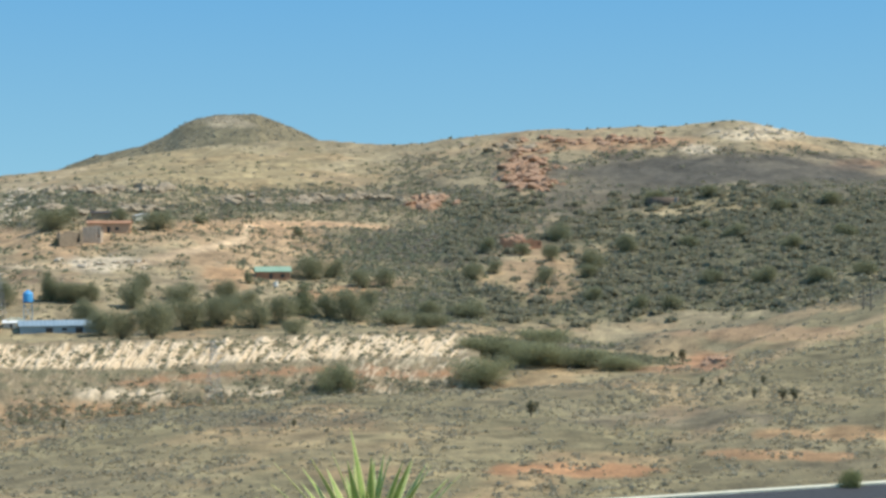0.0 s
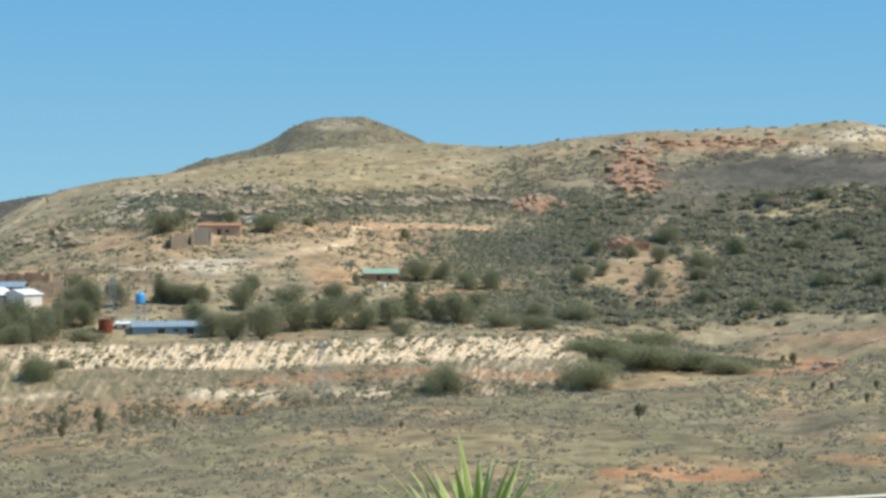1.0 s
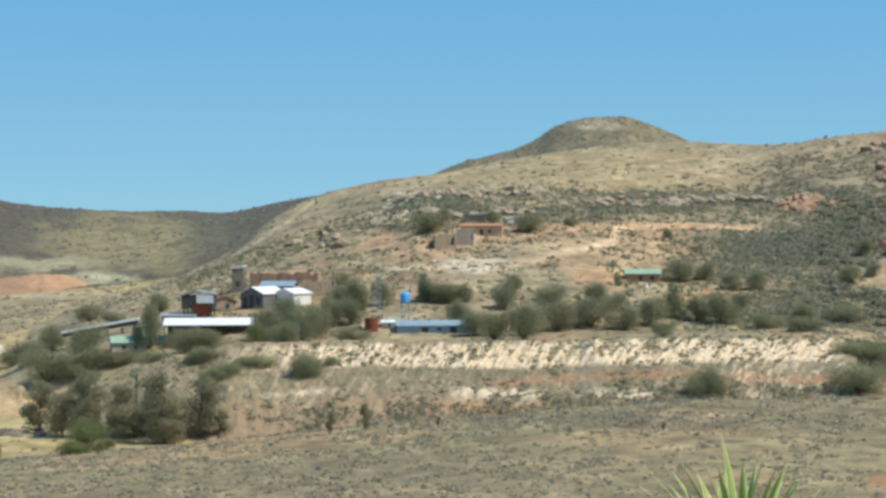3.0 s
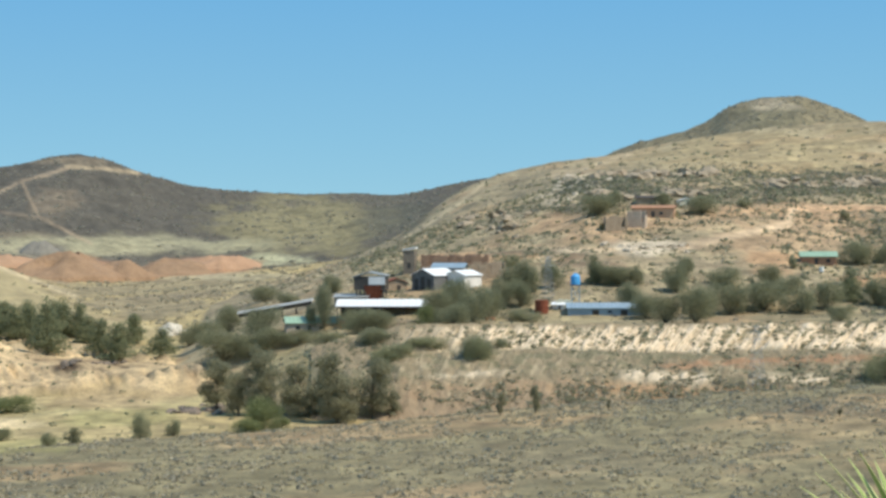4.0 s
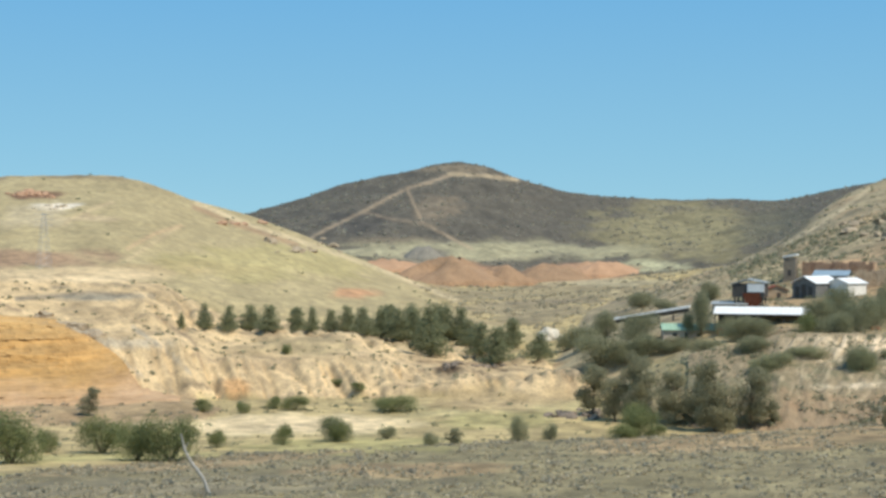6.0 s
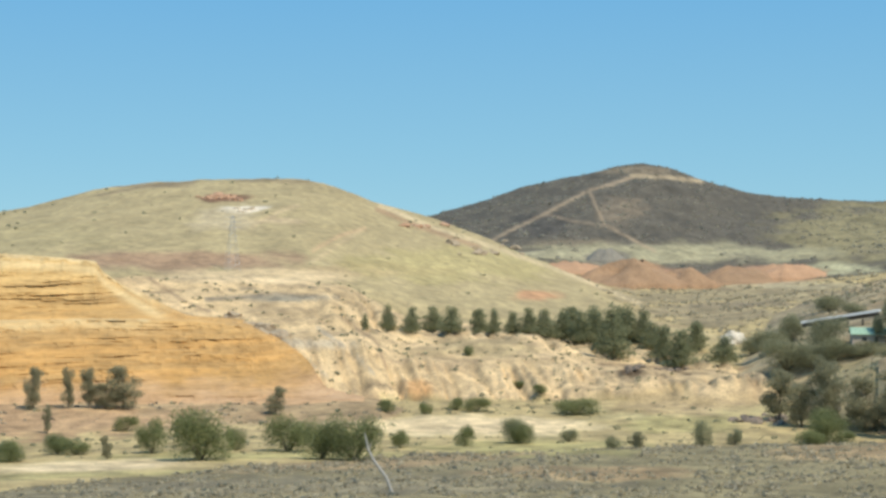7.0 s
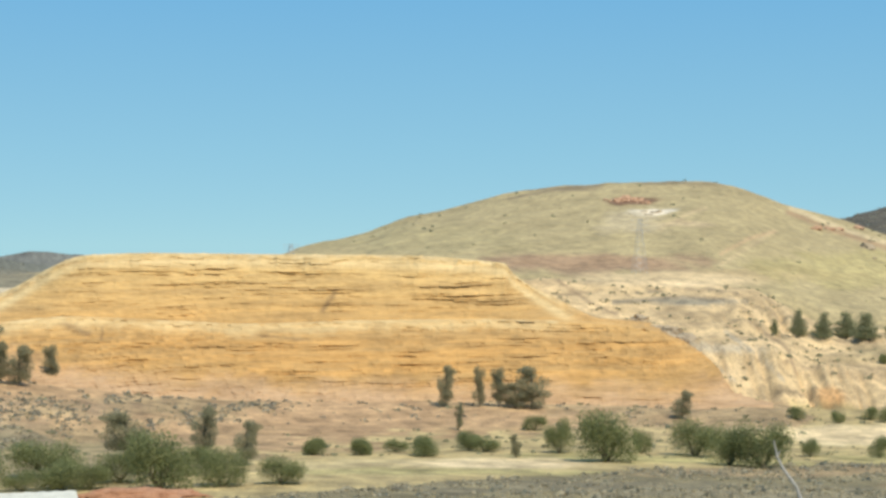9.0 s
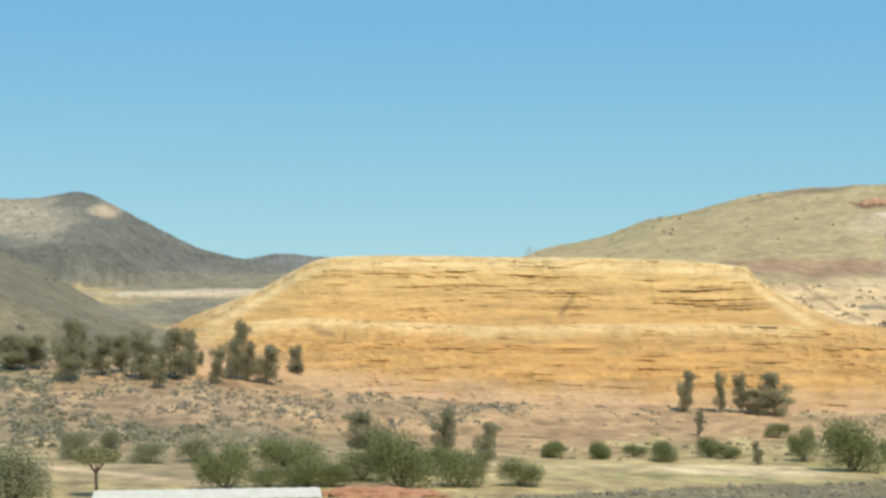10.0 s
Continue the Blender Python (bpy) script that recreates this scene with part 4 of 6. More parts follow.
def rocks(name, seed, spots, size, material, label):
    """Uncounted boulders about sighted places: (bearing, height, spread across, spread up, count)."""
    rng = np.random.default_rng(seed)
    ball = bmesh.new()
    bmesh.ops.create_icosphere(ball, subdivisions=2, radius=1.0)
    shape = np.array([v.co[:] for v in ball.verts])
    tris = np.array([[v.index for v in fc.verts] for fc in ball.faces])
    ball.free()
    verts, faces = [], []
    for a, e, wide, high, count in spots:
        for i in range(count):
            at, r = sight(a + rng.normal() * wide * 0.6, e + rng.normal() * high * 0.6)
            s = rng.uniform(*size) ** 1.0 * rng.uniform(0.5, 1.0)
            turn = rng.normal(size=(3, 3))
            crag = 1 + 0.28 * np.sin(shape @ turn[0] * 3) + 0.2 * np.sin(shape @ turn[1] * 5)
            pts = shape * crag[:, None] * s * (1.3, 1.3, 0.75) + np.array(at)
            faces.append(tris + len(verts) * len(shape))
            verts.append(pts)
    return tagged(new(name, mesh_of(name, np.concatenate(verts).tolist(), np.concatenate(faces).tolist(), material)), label, "rocks", kind="stuff")


PLANTS = {
    "gum": ("tree", "dark grey-green gum tree with a thin trunk", "tree"), "pine": ("tree", "dense dark green tree beside the mine workings", "tree"),
    "bush": ("bush", "rounded green bush on dry ground", "bush"), "olive": ("bush", "olive green leafy bush near the mine buildings", "bush"),
    "thicket": ("bush", "broad grey-green thicket on the valley side", "bush"), "acacia": ("tree", "flat-topped thorn tree with a leaning trunk", "tree"),
    "aloe": ("aloe", "small dark aloe standing in dry grass", "plant"),
}


def grow(kind, seed):
    """A plant one metre high and one wide, to be scaled."""
    rng = np.random.default_rng(seed)
    name, label, category = PLANTS[kind]
    root = tagged(new(name), label, category, group="trees of the valley" if name == "tree" else "shrubs of the valley")
    bm = bmesh.new()
    if kind == "gum":
        top = (rng.normal() * 0.05, rng.normal() * 0.05, 0.8)
        limb(bm, (0, 0, -0.05), top, 0.045, 0.015)
        lobes = []
        for i in range(16):
            z = 0.13 + 0.76 * (i + rng.random()) / 16
            w = 0.30 * math.sin(math.pi * min(0.95, 0.3 + 0.65 * (z - 0.16)))
            b, d = rng.random() * 6.28, w * rng.random() ** 0.6
            lobes.append((d * math.cos(b), d * math.sin(b), z, 0.15 + 0.1 * rng.random(), 0.09 + 0.06 * rng.random()))
            limb(bm, (top[0] * z, top[1] * z, z * 0.75), lobes[-1][:3], 0.014, 0.006, 4)
        lobes.append((0, 0, 0.48, 0.23, 0.36))
        crown = leaves("crown", rng, lobes, 7000, 0.016, LEAF[kind])
    elif kind == "pine":
        limb(bm, (0, 0, -0.05), (0, 0, 0.9), 0.045, 0.012)
        lobes = [(0.16 * math.cos(i * 2.4) * (1 - i / 13), 0.16 * math.sin(i * 2.4) * (1 - i / 13), 0.12 + 0.74 * i / 11, 0.40 * (1 - 0.55 * i / 11) * (0.55 + 0.8 * rng.random()), 0.13) for i in range(12)]
        for lo in lobes[2::3]:
            limb(bm, (0, 0, lo[2] - 0.06), lo[:3], 0.014, 0.006, 4)
        crown = leaves("crown", rng, lobes, 3600, 0.024, LEAF[kind])
    elif kind == "acacia":
        limb(bm, (0.05, 0, -0.05), (-0.02, 0, 0.5), 0.05, 0.035)
        lobes = []
        for i in range(7):
            b = i * 0.9 + rng.random() * 0.3
            lobes.append((0.3 * math.cos(b), 0.3 * math.sin(b), 0.72 + 0.1 * rng.random(), 0.22, 0.12))
            limb(bm, (-0.02, 0, 0.48), lobes[-1][:3], 0.025, 0.008, 5)
        crown = leaves("crown", rng, lobes + [(0, 0, 0.84, 0.3, 0.12)], 3000, 0.024, LEAF[kind])
    elif kind == "aloe":
        limb(bm, (0, 0, -0.05), (0, 0, 0.7), 0.14, 0.12)
        crown = leaves("crown", rng, [(0, 0, 0.7, 0.42, 0.3), (0.1, 0, 0.45, 0.3, 0.25)], 90, 0.13, LEAF[kind])
    else:
        n = {"bush": 11, "olive": 12, "thicket": 14}[kind]
        lobes = []
        for i in range(n):
            b, d = rng.random() * 6.28, 0.36 * math.sqrt(rng.random())
            h = 0.2 + 0.6 * rng.random() * (1 - 1.1 * d)
            lobes.append((d * math.cos(b), d * math.sin(b), h, 0.2 + 0.08 * rng.random(), min(0.24, 0.98 - h)))
            limb(bm, (0, 0, -0.05), lobes[-1][:3], 0.02, 0.008, 4)
        lobes.append((0, 0, 0.28, 0.5, 0.42))
        crown = leaves("crown", rng, lobes, 9000, 0.0145, LEAF[kind])
    part("trunk" if name == "tree" else "stem", bm, BARK, root)
    part("crown" if name == "tree" else "foliage", crown, None, root)
    return root


STOCK, SPIN = {}, random.Random(4)


def plant(kind, a, e, wide, high):
    """Sets a plant where it is sighted; its width and height are given as angles."""
    at, r = sight(a, e)
    seed = SPIN.randrange(4)
    m = Matrix.Translation(at) @ Matrix.Rotation(SPIN.random() * 6.28, 4, "Z") @ Matrix.Diagonal((radians(wide) * r * 0.9, radians(wide) * r * 0.9, radians(high) * r * 1.06, 1))
    if (kind, seed) in STOCK:
        copy_thing(STOCK[kind, seed], m).matrix_basis = m
    else:
        STOCK[kind, seed] = grow(kind, 11 + seed + 7 * len(kind))
        STOCK[kind, seed].matrix_basis = m


def heights(a, r):
    """The ground's height at many bearings and distances."""
    c = np.clip(((a + 7) / 0.085).astype(int), 0, 1198)
    f = np.clip((a - AZ[c]) / 0.085, 0, 1)
    i = np.clip(np.searchsorted(RR, r) - 1, 0, len(RR) - 2)
    g = (r - RR[i]) / (RR[i + 1] - RR[i])
    return (GZ[c, i] * (1 - f) + GZ[c + 1, i] * f) * (1 - g) + (GZ[c, i + 1] * (1 - f) + GZ[c + 1, i + 1] * f) * g, c, i


def scrub(name, seed, tries, bearings, ranges, hills, wanted, size, clumps, material, label, lift=0.0):
    """Uncounted low shrubs over some hills; wanted: how likely one stands where the cover is bare, and where it is scrub."""
    rng = np.random.default_rng(seed)
    a = rng.uniform(*bearings, tries)
    r = np.sqrt(rng.uniform(ranges[0] ** 2, ranges[1] ** 2, tries))
    z, c, i = heights(a, r)
    keep = np.isin(OWNER[c, i], [NAMES.index(h) if h else -1 for h in hills])
    gather = np.clip(0.5 + 1.4 * BLOT[c, i] + 0.8 * SPECK[c, i], 0, 1)
    keep &= rng.random(tries) > BARE[c, i]
    keep &= rng.random(tries) < (wanted[0] * gather + (wanted[1] - wanted[0] * gather) * SHRUBS[c, i])
    a, r, z = a[keep], r[keep], z[keep]
    n = len(a)
    s = (size[0] + (size[1] - size[0]) * rng.random(n) ** 2.2) * np.clip(r / 450, 0.55, 1.6) ** 0.6
    base = np.stack([-r * np.sin(np.radians(a)), r * np.cos(np.radians(a)), z + lift], -1)
    d = rng.normal(size=(n, clumps, 3))
    d /= np.linalg.norm(d, axis=2)[..., None]
    d[..., 2] = np.abs(d[..., 2])
    mid = base[:, None] + d * s[:, None, None] * (0.75, 0.75, 0.42)
    nn = d + 0.6 * rng.normal(size=d.shape)
    u = np.cross(nn, rng.normal(size=d.shape))
    u /= np.linalg.norm(u, axis=2)[..., None]
    v = np.cross(nn, u)
    v /= np.linalg.norm(v, axis=2)[..., None]
    k = (s[:, None] * (0.25 + 0.25 * rng.random((n, clumps))))[..., None]
    pts = np.stack([mid - u * k, mid - v * k * 0.8, mid + u * k, mid + v * k * 0.8], 2).reshape(-1, 3)
    me = bpy.data.meshes.new(name)
    q = n * clumps
    me.vertices.add(q * 4)
    me.vertices.foreach_set("co", pts.reshape(-1).astype(np.float32))
    me.loops.add(q * 4)
    me.loops.foreach_set("vertex_index", np.arange(q * 4, dtype=np.int32))
    me.polygons.add(q)
    me.polygons.foreach_set("loop_start", np.arange(0, q * 4, 4, dtype=np.int32))
    me.update(calc_edges=True)
    me.materials.append(material)
    return tagged(new(name, me), label, "scrub", kind="stuff")


plant("gum", 30.64, -6.49, 0.31, 0.78)
plant("gum", 29.38, -6.40, 0.35, 0.94)
plant("olive", 32.94, -3.09, 1.02, 1.13)
plant("olive", 32.22, -2.89, 1.23, 1.23)
plant("olive", 31.61, -3.09, 1.23, 1.13)
plant("olive", 31.00, -2.99, 1.02, 1.02)
plant("olive", 30.55, -2.54, 0.82, 0.92)
plant("olive", 30.09, -2.07, 1.02, 0.92)
plant("olive", 29.58, -2.03, 0.82, 1.06)
plant("olive", 28.77, -1.86, 0.82, 0.86)
plant("olive", 30.35, -1.25, 0.82, 0.51)
plant("olive", 29.89, -2.54, 0.82, 0.82)
plant("olive", 32.43, -3.25, 1.23, 0.74)
plant("olive", 29.79, -3.08, 1.23, 0.41)
plant("pine", 27.27, -1.72, 0.51, 0.94)
plant("olive", 26.57, -1.75, 0.92, 0.61)
plant("olive", 25.77, -1.75, 0.57, 0.57)
plant("olive", 31.51, -4.57, 1.06, 0.92)
plant("olive", 30.80, -4.16, 0.82, 0.45)
plant("olive", 24.33, -1.99, 0.84, 0.92)
plant("olive", 24.03, -1.53, 0.67, 0.72)
plant("olive", 23.44, -2.95, 1.01, 1.02)
plant("olive", 22.45, -2.80, 1.34, 1.02)
plant("olive", 22.64, -1.79, 1.17, 0.61)
plant("olive", 21.04, -1.80, 0.84, 0.72)
plant("olive", 21.24, -2.63, 1.34, 0.92)
plant("olive", 20.04, -2.75, 1.17, 0.82)
plant("olive", 19.02, -2.59, 1.01, 0.92)
plant("olive", 17.40, -2.44, 0.84, 0.82)
plant("olive", 16.58, -2.53, 1.34, 1.02)
plant("olive", 15.97, -2.13, 0.75, 0.66)
plant("olive", 15.35, -1.31, 0.74, 0.61)
plant("olive", 18.10, -0.99, 1.17, 0.72)
plant("olive", 17.19, -0.96, 0.67, 0.61)
plant("olive", 16.17, -1.31, 0.84, 0.57)
plant("olive", 25.41, -2.98, 1.01, 0.82)
plant("olive", 24.72, -3.13, 1.01, 0.94)
plant("olive", 27.15, -1.74, 0.66, 0.78)
plant("olive", 26.38, -1.75, 1.23, 0.61)
plant("olive", 23.64, -3.11, 1.17, 1.23)
plant("olive", 25.99, -2.57, 0.84, 0.82)
plant("olive", 20.44, -2.09, 1.01, 0.61)
plant("olive", 14.95, -2.69, 1.17, 0.53)
plant("olive", 13.72, -2.79, 1.34, 0.49)
plant("olive", 18.62, -3.00, 0.84, 0.49)
plant("pine", 18.25, -2.32, 0.86, 1.06)
plant("bush", -1.19, -8.50, 0.78, 0.70)
plant("olive", 20.23, -1.16, 0.34, 0.37)
plant("olive", 18.44, 0.56, 0.34, 0.33)
plant("olive", 23.42, 0.76, 1.01, 0.61)
plant("olive", 27.14, 0.76, 1.23, 0.66)
plant("olive", 26.56, 1.08, 0.66, 0.53)
plant("olive", 24.80, 1.08, 0.50, 0.45)
plant("olive", 21.93, 1.02, 0.50, 0.29)
plant("olive", 26.86, 0.23, 0.45, 0.29)
plant("olive", 11.62, -0.08, 0.61, 0.53)
plant("olive", 10.34, -0.19, 0.57, 0.41)
plant("olive", 9.32, -0.40, 0.66, 0.57)
plant("olive", 9.57, -1.22, 0.70, 0.53)
plant("olive", 11.36, -0.84, 0.53, 0.41)
plant("olive", 12.12, -1.08, 0.78, 0.53)
plant("olive", 7.79, -0.61, 0.77, 0.59)
plant("olive", 6.58, -0.10, 0.71, 0.59)
plant("olive", 9.01, 0.31, 0.82, 0.61)
plant("olive", 4.98, -2.16, 0.68, 0.48)
plant("olive", 6.18, -2.24, 0.73, 0.56)
plant("olive", 7.80, -1.89, 0.73, 0.52)
plant("olive", 5.56, 1.66, 0.77, 0.42)
plant("olive", 3.66, 1.88, 0.67, 0.38)
plant("olive", -0.56, 1.56, 0.71, 0.42)
plant("olive", 1.19, 1.37, 0.65, 0.38)
plant("olive", 3.80, 0.73, 0.49, 0.31)
plant("olive", 2.77, 0.42, 0.77, 0.45)
plant("olive", 0.81, 0.01, 0.83, 0.45)
plant("olive", -1.13, 0.40, 0.83, 0.45)
plant("olive", 4.36, 0.03, 0.71, 0.42)
plant("olive", 1.79, -1.19, 0.89, 0.52)
plant("olive", -0.16, -1.19, 0.89, 0.52)
plant("olive", 3.57, -1.19, 0.77, 0.45)
plant("olive", -1.70, -0.89, 0.83, 0.42)
plant("olive", 8.00, -0.98, 0.71, 0.42)
plant("olive", 13.72, -2.39, 0.84, 0.53)
plant("olive", 12.29, -2.39, 1.23, 0.49)
plant("thicket", 11.89, -4.88, 2.15, 0.90)
plant("thicket", 17.11, -5.15, 1.35, 0.94)
plant("thicket", 11.27, -3.82, 1.84, 0.70)
plant("thicket", 9.84, -4.13, 2.25, 0.74)
plant("thicket", 8.22, -4.19, 1.84, 0.57)
plant("thicket", 9.64, -3.42, 1.84, 0.53)
plant("thicket", 12.29, -3.72, 1.02, 0.53)
plant("thicket", 6.80, -4.33, 1.64, 0.45)
plant("bush", 61.60, -7.67, 2.05, 1.68)
plant("bush", 63.32, -7.38, 0.94, 1.11)
plant("bush", 58.48, -7.41, 1.64, 1.19)
plant("bush", 57.28, -7.69, 1.47, 1.27)
plant("bush", 56.10, -7.73, 1.84, 1.47)
plant("bush", 60.39, -7.33, 0.74, 0.74)
plant("bush", 68.23, -7.54, 1.06, 0.66)
plant("bush", 66.59, -7.33, 0.82, 0.66)
plant("bush", 70.48, -7.50, 0.74, 0.57)
plant("bush", 72.21, -7.49, 0.74, 0.57)
plant("bush", 64.25, -6.58, 0.82, 0.49)
plant("bush", 65.98, -7.37, 1.02, 0.49)
plant("bush", 69.25, -7.38, 0.82, 0.41)
plant("gum", 64.31, -5.78, 1.15, 1.35)
plant("gum", 67.42, -5.76, 0.61, 1.35)
plant("gum", 66.23, -5.75, 0.41, 1.31)
plant("gum", 65.52, -5.75, 0.53, 1.27)
plant("gum", 64.92, -5.78, 0.82, 0.82)
plant("gum", 58.94, -6.10, 0.61, 0.94)
plant("gum", 66.94, -6.60, 0.31, 0.86)
plant("gum", 64.91, -7.56, 0.41, 0.78)
plant("pine", 53.22, -3.15, 0.86, 0.82)
plant("pine", 52.61, -3.15, 0.86, 0.86)
plant("pine", 54.04, -3.16, 0.66, 0.82)
plant("pine", 54.86, -3.12, 0.61, 0.86)
plant("pine", 51.59, -3.18, 0.66, 0.78)
plant("pine", 51.07, -3.18, 0.53, 0.82)
plant("pine", 49.77, -3.21, 0.82, 0.86)
plant("pine", 49.17, -3.33, 0.86, 0.92)
plant("pine", 48.57, -3.42, 0.92, 0.98)
plant("pine", 47.92, -3.52, 0.94, 1.06)
plant("pine", 47.33, -3.67, 0.94, 1.19)
plant("pine", 46.77, -4.11, 1.23, 1.68)
plant("pine", 46.18, -3.46, 1.02, 1.11)
plant("pine", 45.66, -3.49, 0.82, 1.06)
plant("pine", 44.99, -4.04, 0.94, 1.06)
plant("pine", 44.37, -4.35, 1.06, 1.19)
plant("pine", 43.82, -3.76, 0.82, 0.94)
plant("pine", 42.85, -4.20, 1.06, 0.86)
plant("pine", 45.39, -3.72, 0.86, 0.86)
plant("pine", 47.47, -3.31, 0.90, 0.94)
plant("pine", 50.38, -3.18, 0.61, 0.70)
plant("pine", 55.72, -3.06, 0.37, 0.49)
plant("pine", 48.27, -3.12, 0.82, 0.82)
plant("pine", 46.57, -3.10, 0.82, 0.82)
plant("bush", 50.17, -7.13, 1.02, 0.78)
plant("bush", 52.10, -7.23, 0.74, 0.66)
plant("bush", 54.44, -7.30, 0.61, 0.57)
plant("bush", 48.06, -6.09, 1.56, 0.53)
plant("bush", 51.69, -6.02, 0.90, 0.49)
plant("bush", 52.40, -5.95, 0.61, 0.41)
plant("bush", 54.95, -6.01, 0.61, 0.41)
plant("bush", 53.52, -6.10, 0.49, 0.37)
plant("bush", 51.96, -4.00, 0.37, 0.33)
plant("bush", 49.37, -5.35, 0.49, 0.29)
plant("bush", 50.17, -5.16, 0.53, 0.25)
plant("gum", 45.93, -7.28, 0.61, 0.57)
plant("gum", 40.88, -6.18, 1.15, 1.64)
plant("gum", 39.23, -6.39, 1.06, 2.21)
plant("gum", 40.10, -6.39, 1.06, 1.49)
plant("gum", 37.96, -6.40, 1.47, 1.64)
plant("gum", 36.57, -6.67, 1.39, 2.29)
plant("gum", 35.30, -6.55, 1.31, 1.97)
plant("gum", 34.54, -6.51, 0.49, 0.82)
plant("gum", 36.53, -6.71, 1.23, 1.23)
plant("gum", 37.24, -6.47, 0.94, 1.43)
plant("bush", 39.29, -6.90, 1.35, 1.06)
plant("bush", 39.80, -7.00, 1.02, 0.47)
plant("bush", 38.68, -6.94, 0.82, 0.41)
plant("olive", 40.44, -3.44, 0.94, 0.88)
plant("olive", 41.22, -3.84, 1.23, 0.74)
plant("olive", 40.61, -4.46, 1.64, 1.02)
plant("olive", 39.28, -3.65, 1.27, 1.02)
plant("olive", 38.98, -4.02, 1.23, 0.68)
plant("olive", 37.03, -3.36, 0.70, 1.49)
plant("olive", 36.68, -2.03, 0.66, 0.61)
plant("olive", 37.50, -3.42, 0.41, 0.88)
plant("olive", 38.26, -2.43, 0.82, 0.37)
plant("olive", 39.14, -2.33, 0.94, 0.51)
plant("olive", 41.83, -3.88, 0.82, 0.55)
plant("olive", 39.69, -4.36, 1.02, 0.72)
plant("olive", 35.70, -3.50, 1.47, 0.82)
plant("olive", 34.98, -3.42, 1.02, 0.68)
plant("olive", 36.21, -3.26, 0.70, 0.57)
plant("olive", 37.95, -3.86, 1.23, 0.45)
plant("olive", 36.93, -3.91, 1.23, 0.45)
plant("olive", 35.19, -3.87, 1.23, 0.51)
plant("thicket", 34.47, -4.48, 1.23, 0.57)
plant("thicket", 34.88, -4.68, 1.02, 0.51)
plant("thicket", 31.51, -4.68, 0.90, 0.96)
plant("thicket", 33.25, -4.07, 1.43, 0.41)
plant("bush", 33.35, -3.26, 0.90, 0.70)
plant("olive", 50.17, -7.12, 1.11, 0.76)
plant("olive", 48.32, -7.06, 0.70, 0.43)
plant("olive", 46.75, -7.28, 0.53, 0.41)
plant("olive", 43.55, -7.14, 0.61, 0.82)
plant("olive", 42.44, -7.06, 0.53, 0.51)
plant("gum", 91.44, -4.32, 1.14, 1.13)
plant("gum", 90.68, -4.33, 0.82, 1.13)
plant("gum", 89.48, -4.74, 1.11, 2.01)
plant("gum", 89.00, -4.35, 0.66, 1.33)
plant("gum", 88.35, -4.56, 0.82, 1.33)
plant("gum", 87.67, -4.46, 0.74, 1.23)
plant("gum", 86.97, -4.71, 0.98, 1.58)
plant("gum", 86.34, -5.04, 0.49, 1.29)
plant("gum", 85.78, -4.72, 0.98, 1.68)
plant("gum", 85.29, -4.58, 0.58, 1.54)
plant("gum", 84.91, -4.48, 0.33, 0.72)
plant("gum", 84.28, -4.89, 0.58, 1.23)
plant("gum", 83.62, -4.73, 0.78, 1.94)
plant("gum", 83.22, -4.81, 0.53, 1.35)
plant("gum", 82.57, -4.90, 0.85, 1.29)
plant("gum", 81.46, -4.86, 0.53, 1.25)
plant("gum", 78.85, -7.42, 1.47, 1.43)
plant("gum", 76.13, -7.43, 0.86, 1.60)
plant("gum", 74.59, -7.82, 0.86, 1.45)
plant("olive", 89.31, -7.45, 1.02, 0.86)
plant("olive", 88.04, -7.14, 0.72, 0.61)
plant("olive", 85.07, -7.64, 1.13, 0.78)
plant("olive", 86.76, -7.66, 1.23, 0.66)
plant("olive", 68.20, -7.49, 0.92, 0.57)
plant("olive", 66.60, -7.24, 0.82, 0.51)
plant("bush", 83.96, -8.65, 1.93, 1.48)
plant("bush", 81.54, -8.08, 2.56, 1.13)
plant("bush", 81.03, -8.56, 1.79, 0.94)
plant("bush", 80.11, -8.56, 1.15, 0.80)
plant("bush", 82.45, -8.55, 1.15, 0.63)
plant("bush", 79.09, -8.36, 1.79, 1.03)
plant("bush", 77.66, -8.64, 2.35, 1.91)
plant("bush", 76.54, -8.16, 1.02, 0.99)
plant("bush", 75.51, -8.55, 1.79, 1.22)
plant("bush", 73.36, -8.49, 1.54, 0.90)
plant("bush", 72.15, -7.47, 0.72, 0.51)
plant("bush", 70.48, -7.48, 0.72, 0.51)
plant("olive", 91.51, -9.19, 2.76, 1.99)
plant("acacia", 88.52, -8.80, 1.52, 1.64)
plant("aloe", 10.06, -6.02, 0.29, 0.53)
plant("aloe", 9.89, -5.85, 0.20, 0.37)
plant("aloe", 3.93, -4.87, 0.14, 0.29)
plant("aloe", 3.31, -4.91, 0.14, 0.29)
plant("aloe", 2.11, -5.31, 0.16, 0.33)
plant("aloe", 1.12, -5.34, 0.29, 0.37)
plant("aloe", 0.73, -5.41, 0.25, 0.45)
plant("aloe", 4.62, -4.05, 0.25, 0.45)
plant("aloe", 4.98, -4.02, 0.16, 0.33)
plant("aloe", 18.64, -6.34, 0.16, 0.25)
plant("aloe", 26.75, -6.30, 0.12, 0.41)
plant("aloe", 5.08, -7.03, 0.16, 0.29)
plant("aloe", 1.77, -4.83, 0.20, 0.33)
DRY = leafage("dry_shrub", (0.34, 0.30, 0.215), (0.52, 0.455, 0.32), 0.25)
GREYLEAF = leafage("grey_shrub", (0.265, 0.245, 0.19), (0.42, 0.385, 0.295), 0.22)
GREENLEAF = leafage("green_shrub", (0.20, 0.205, 0.135), (0.36, 0.35, 0.22), 0.25)
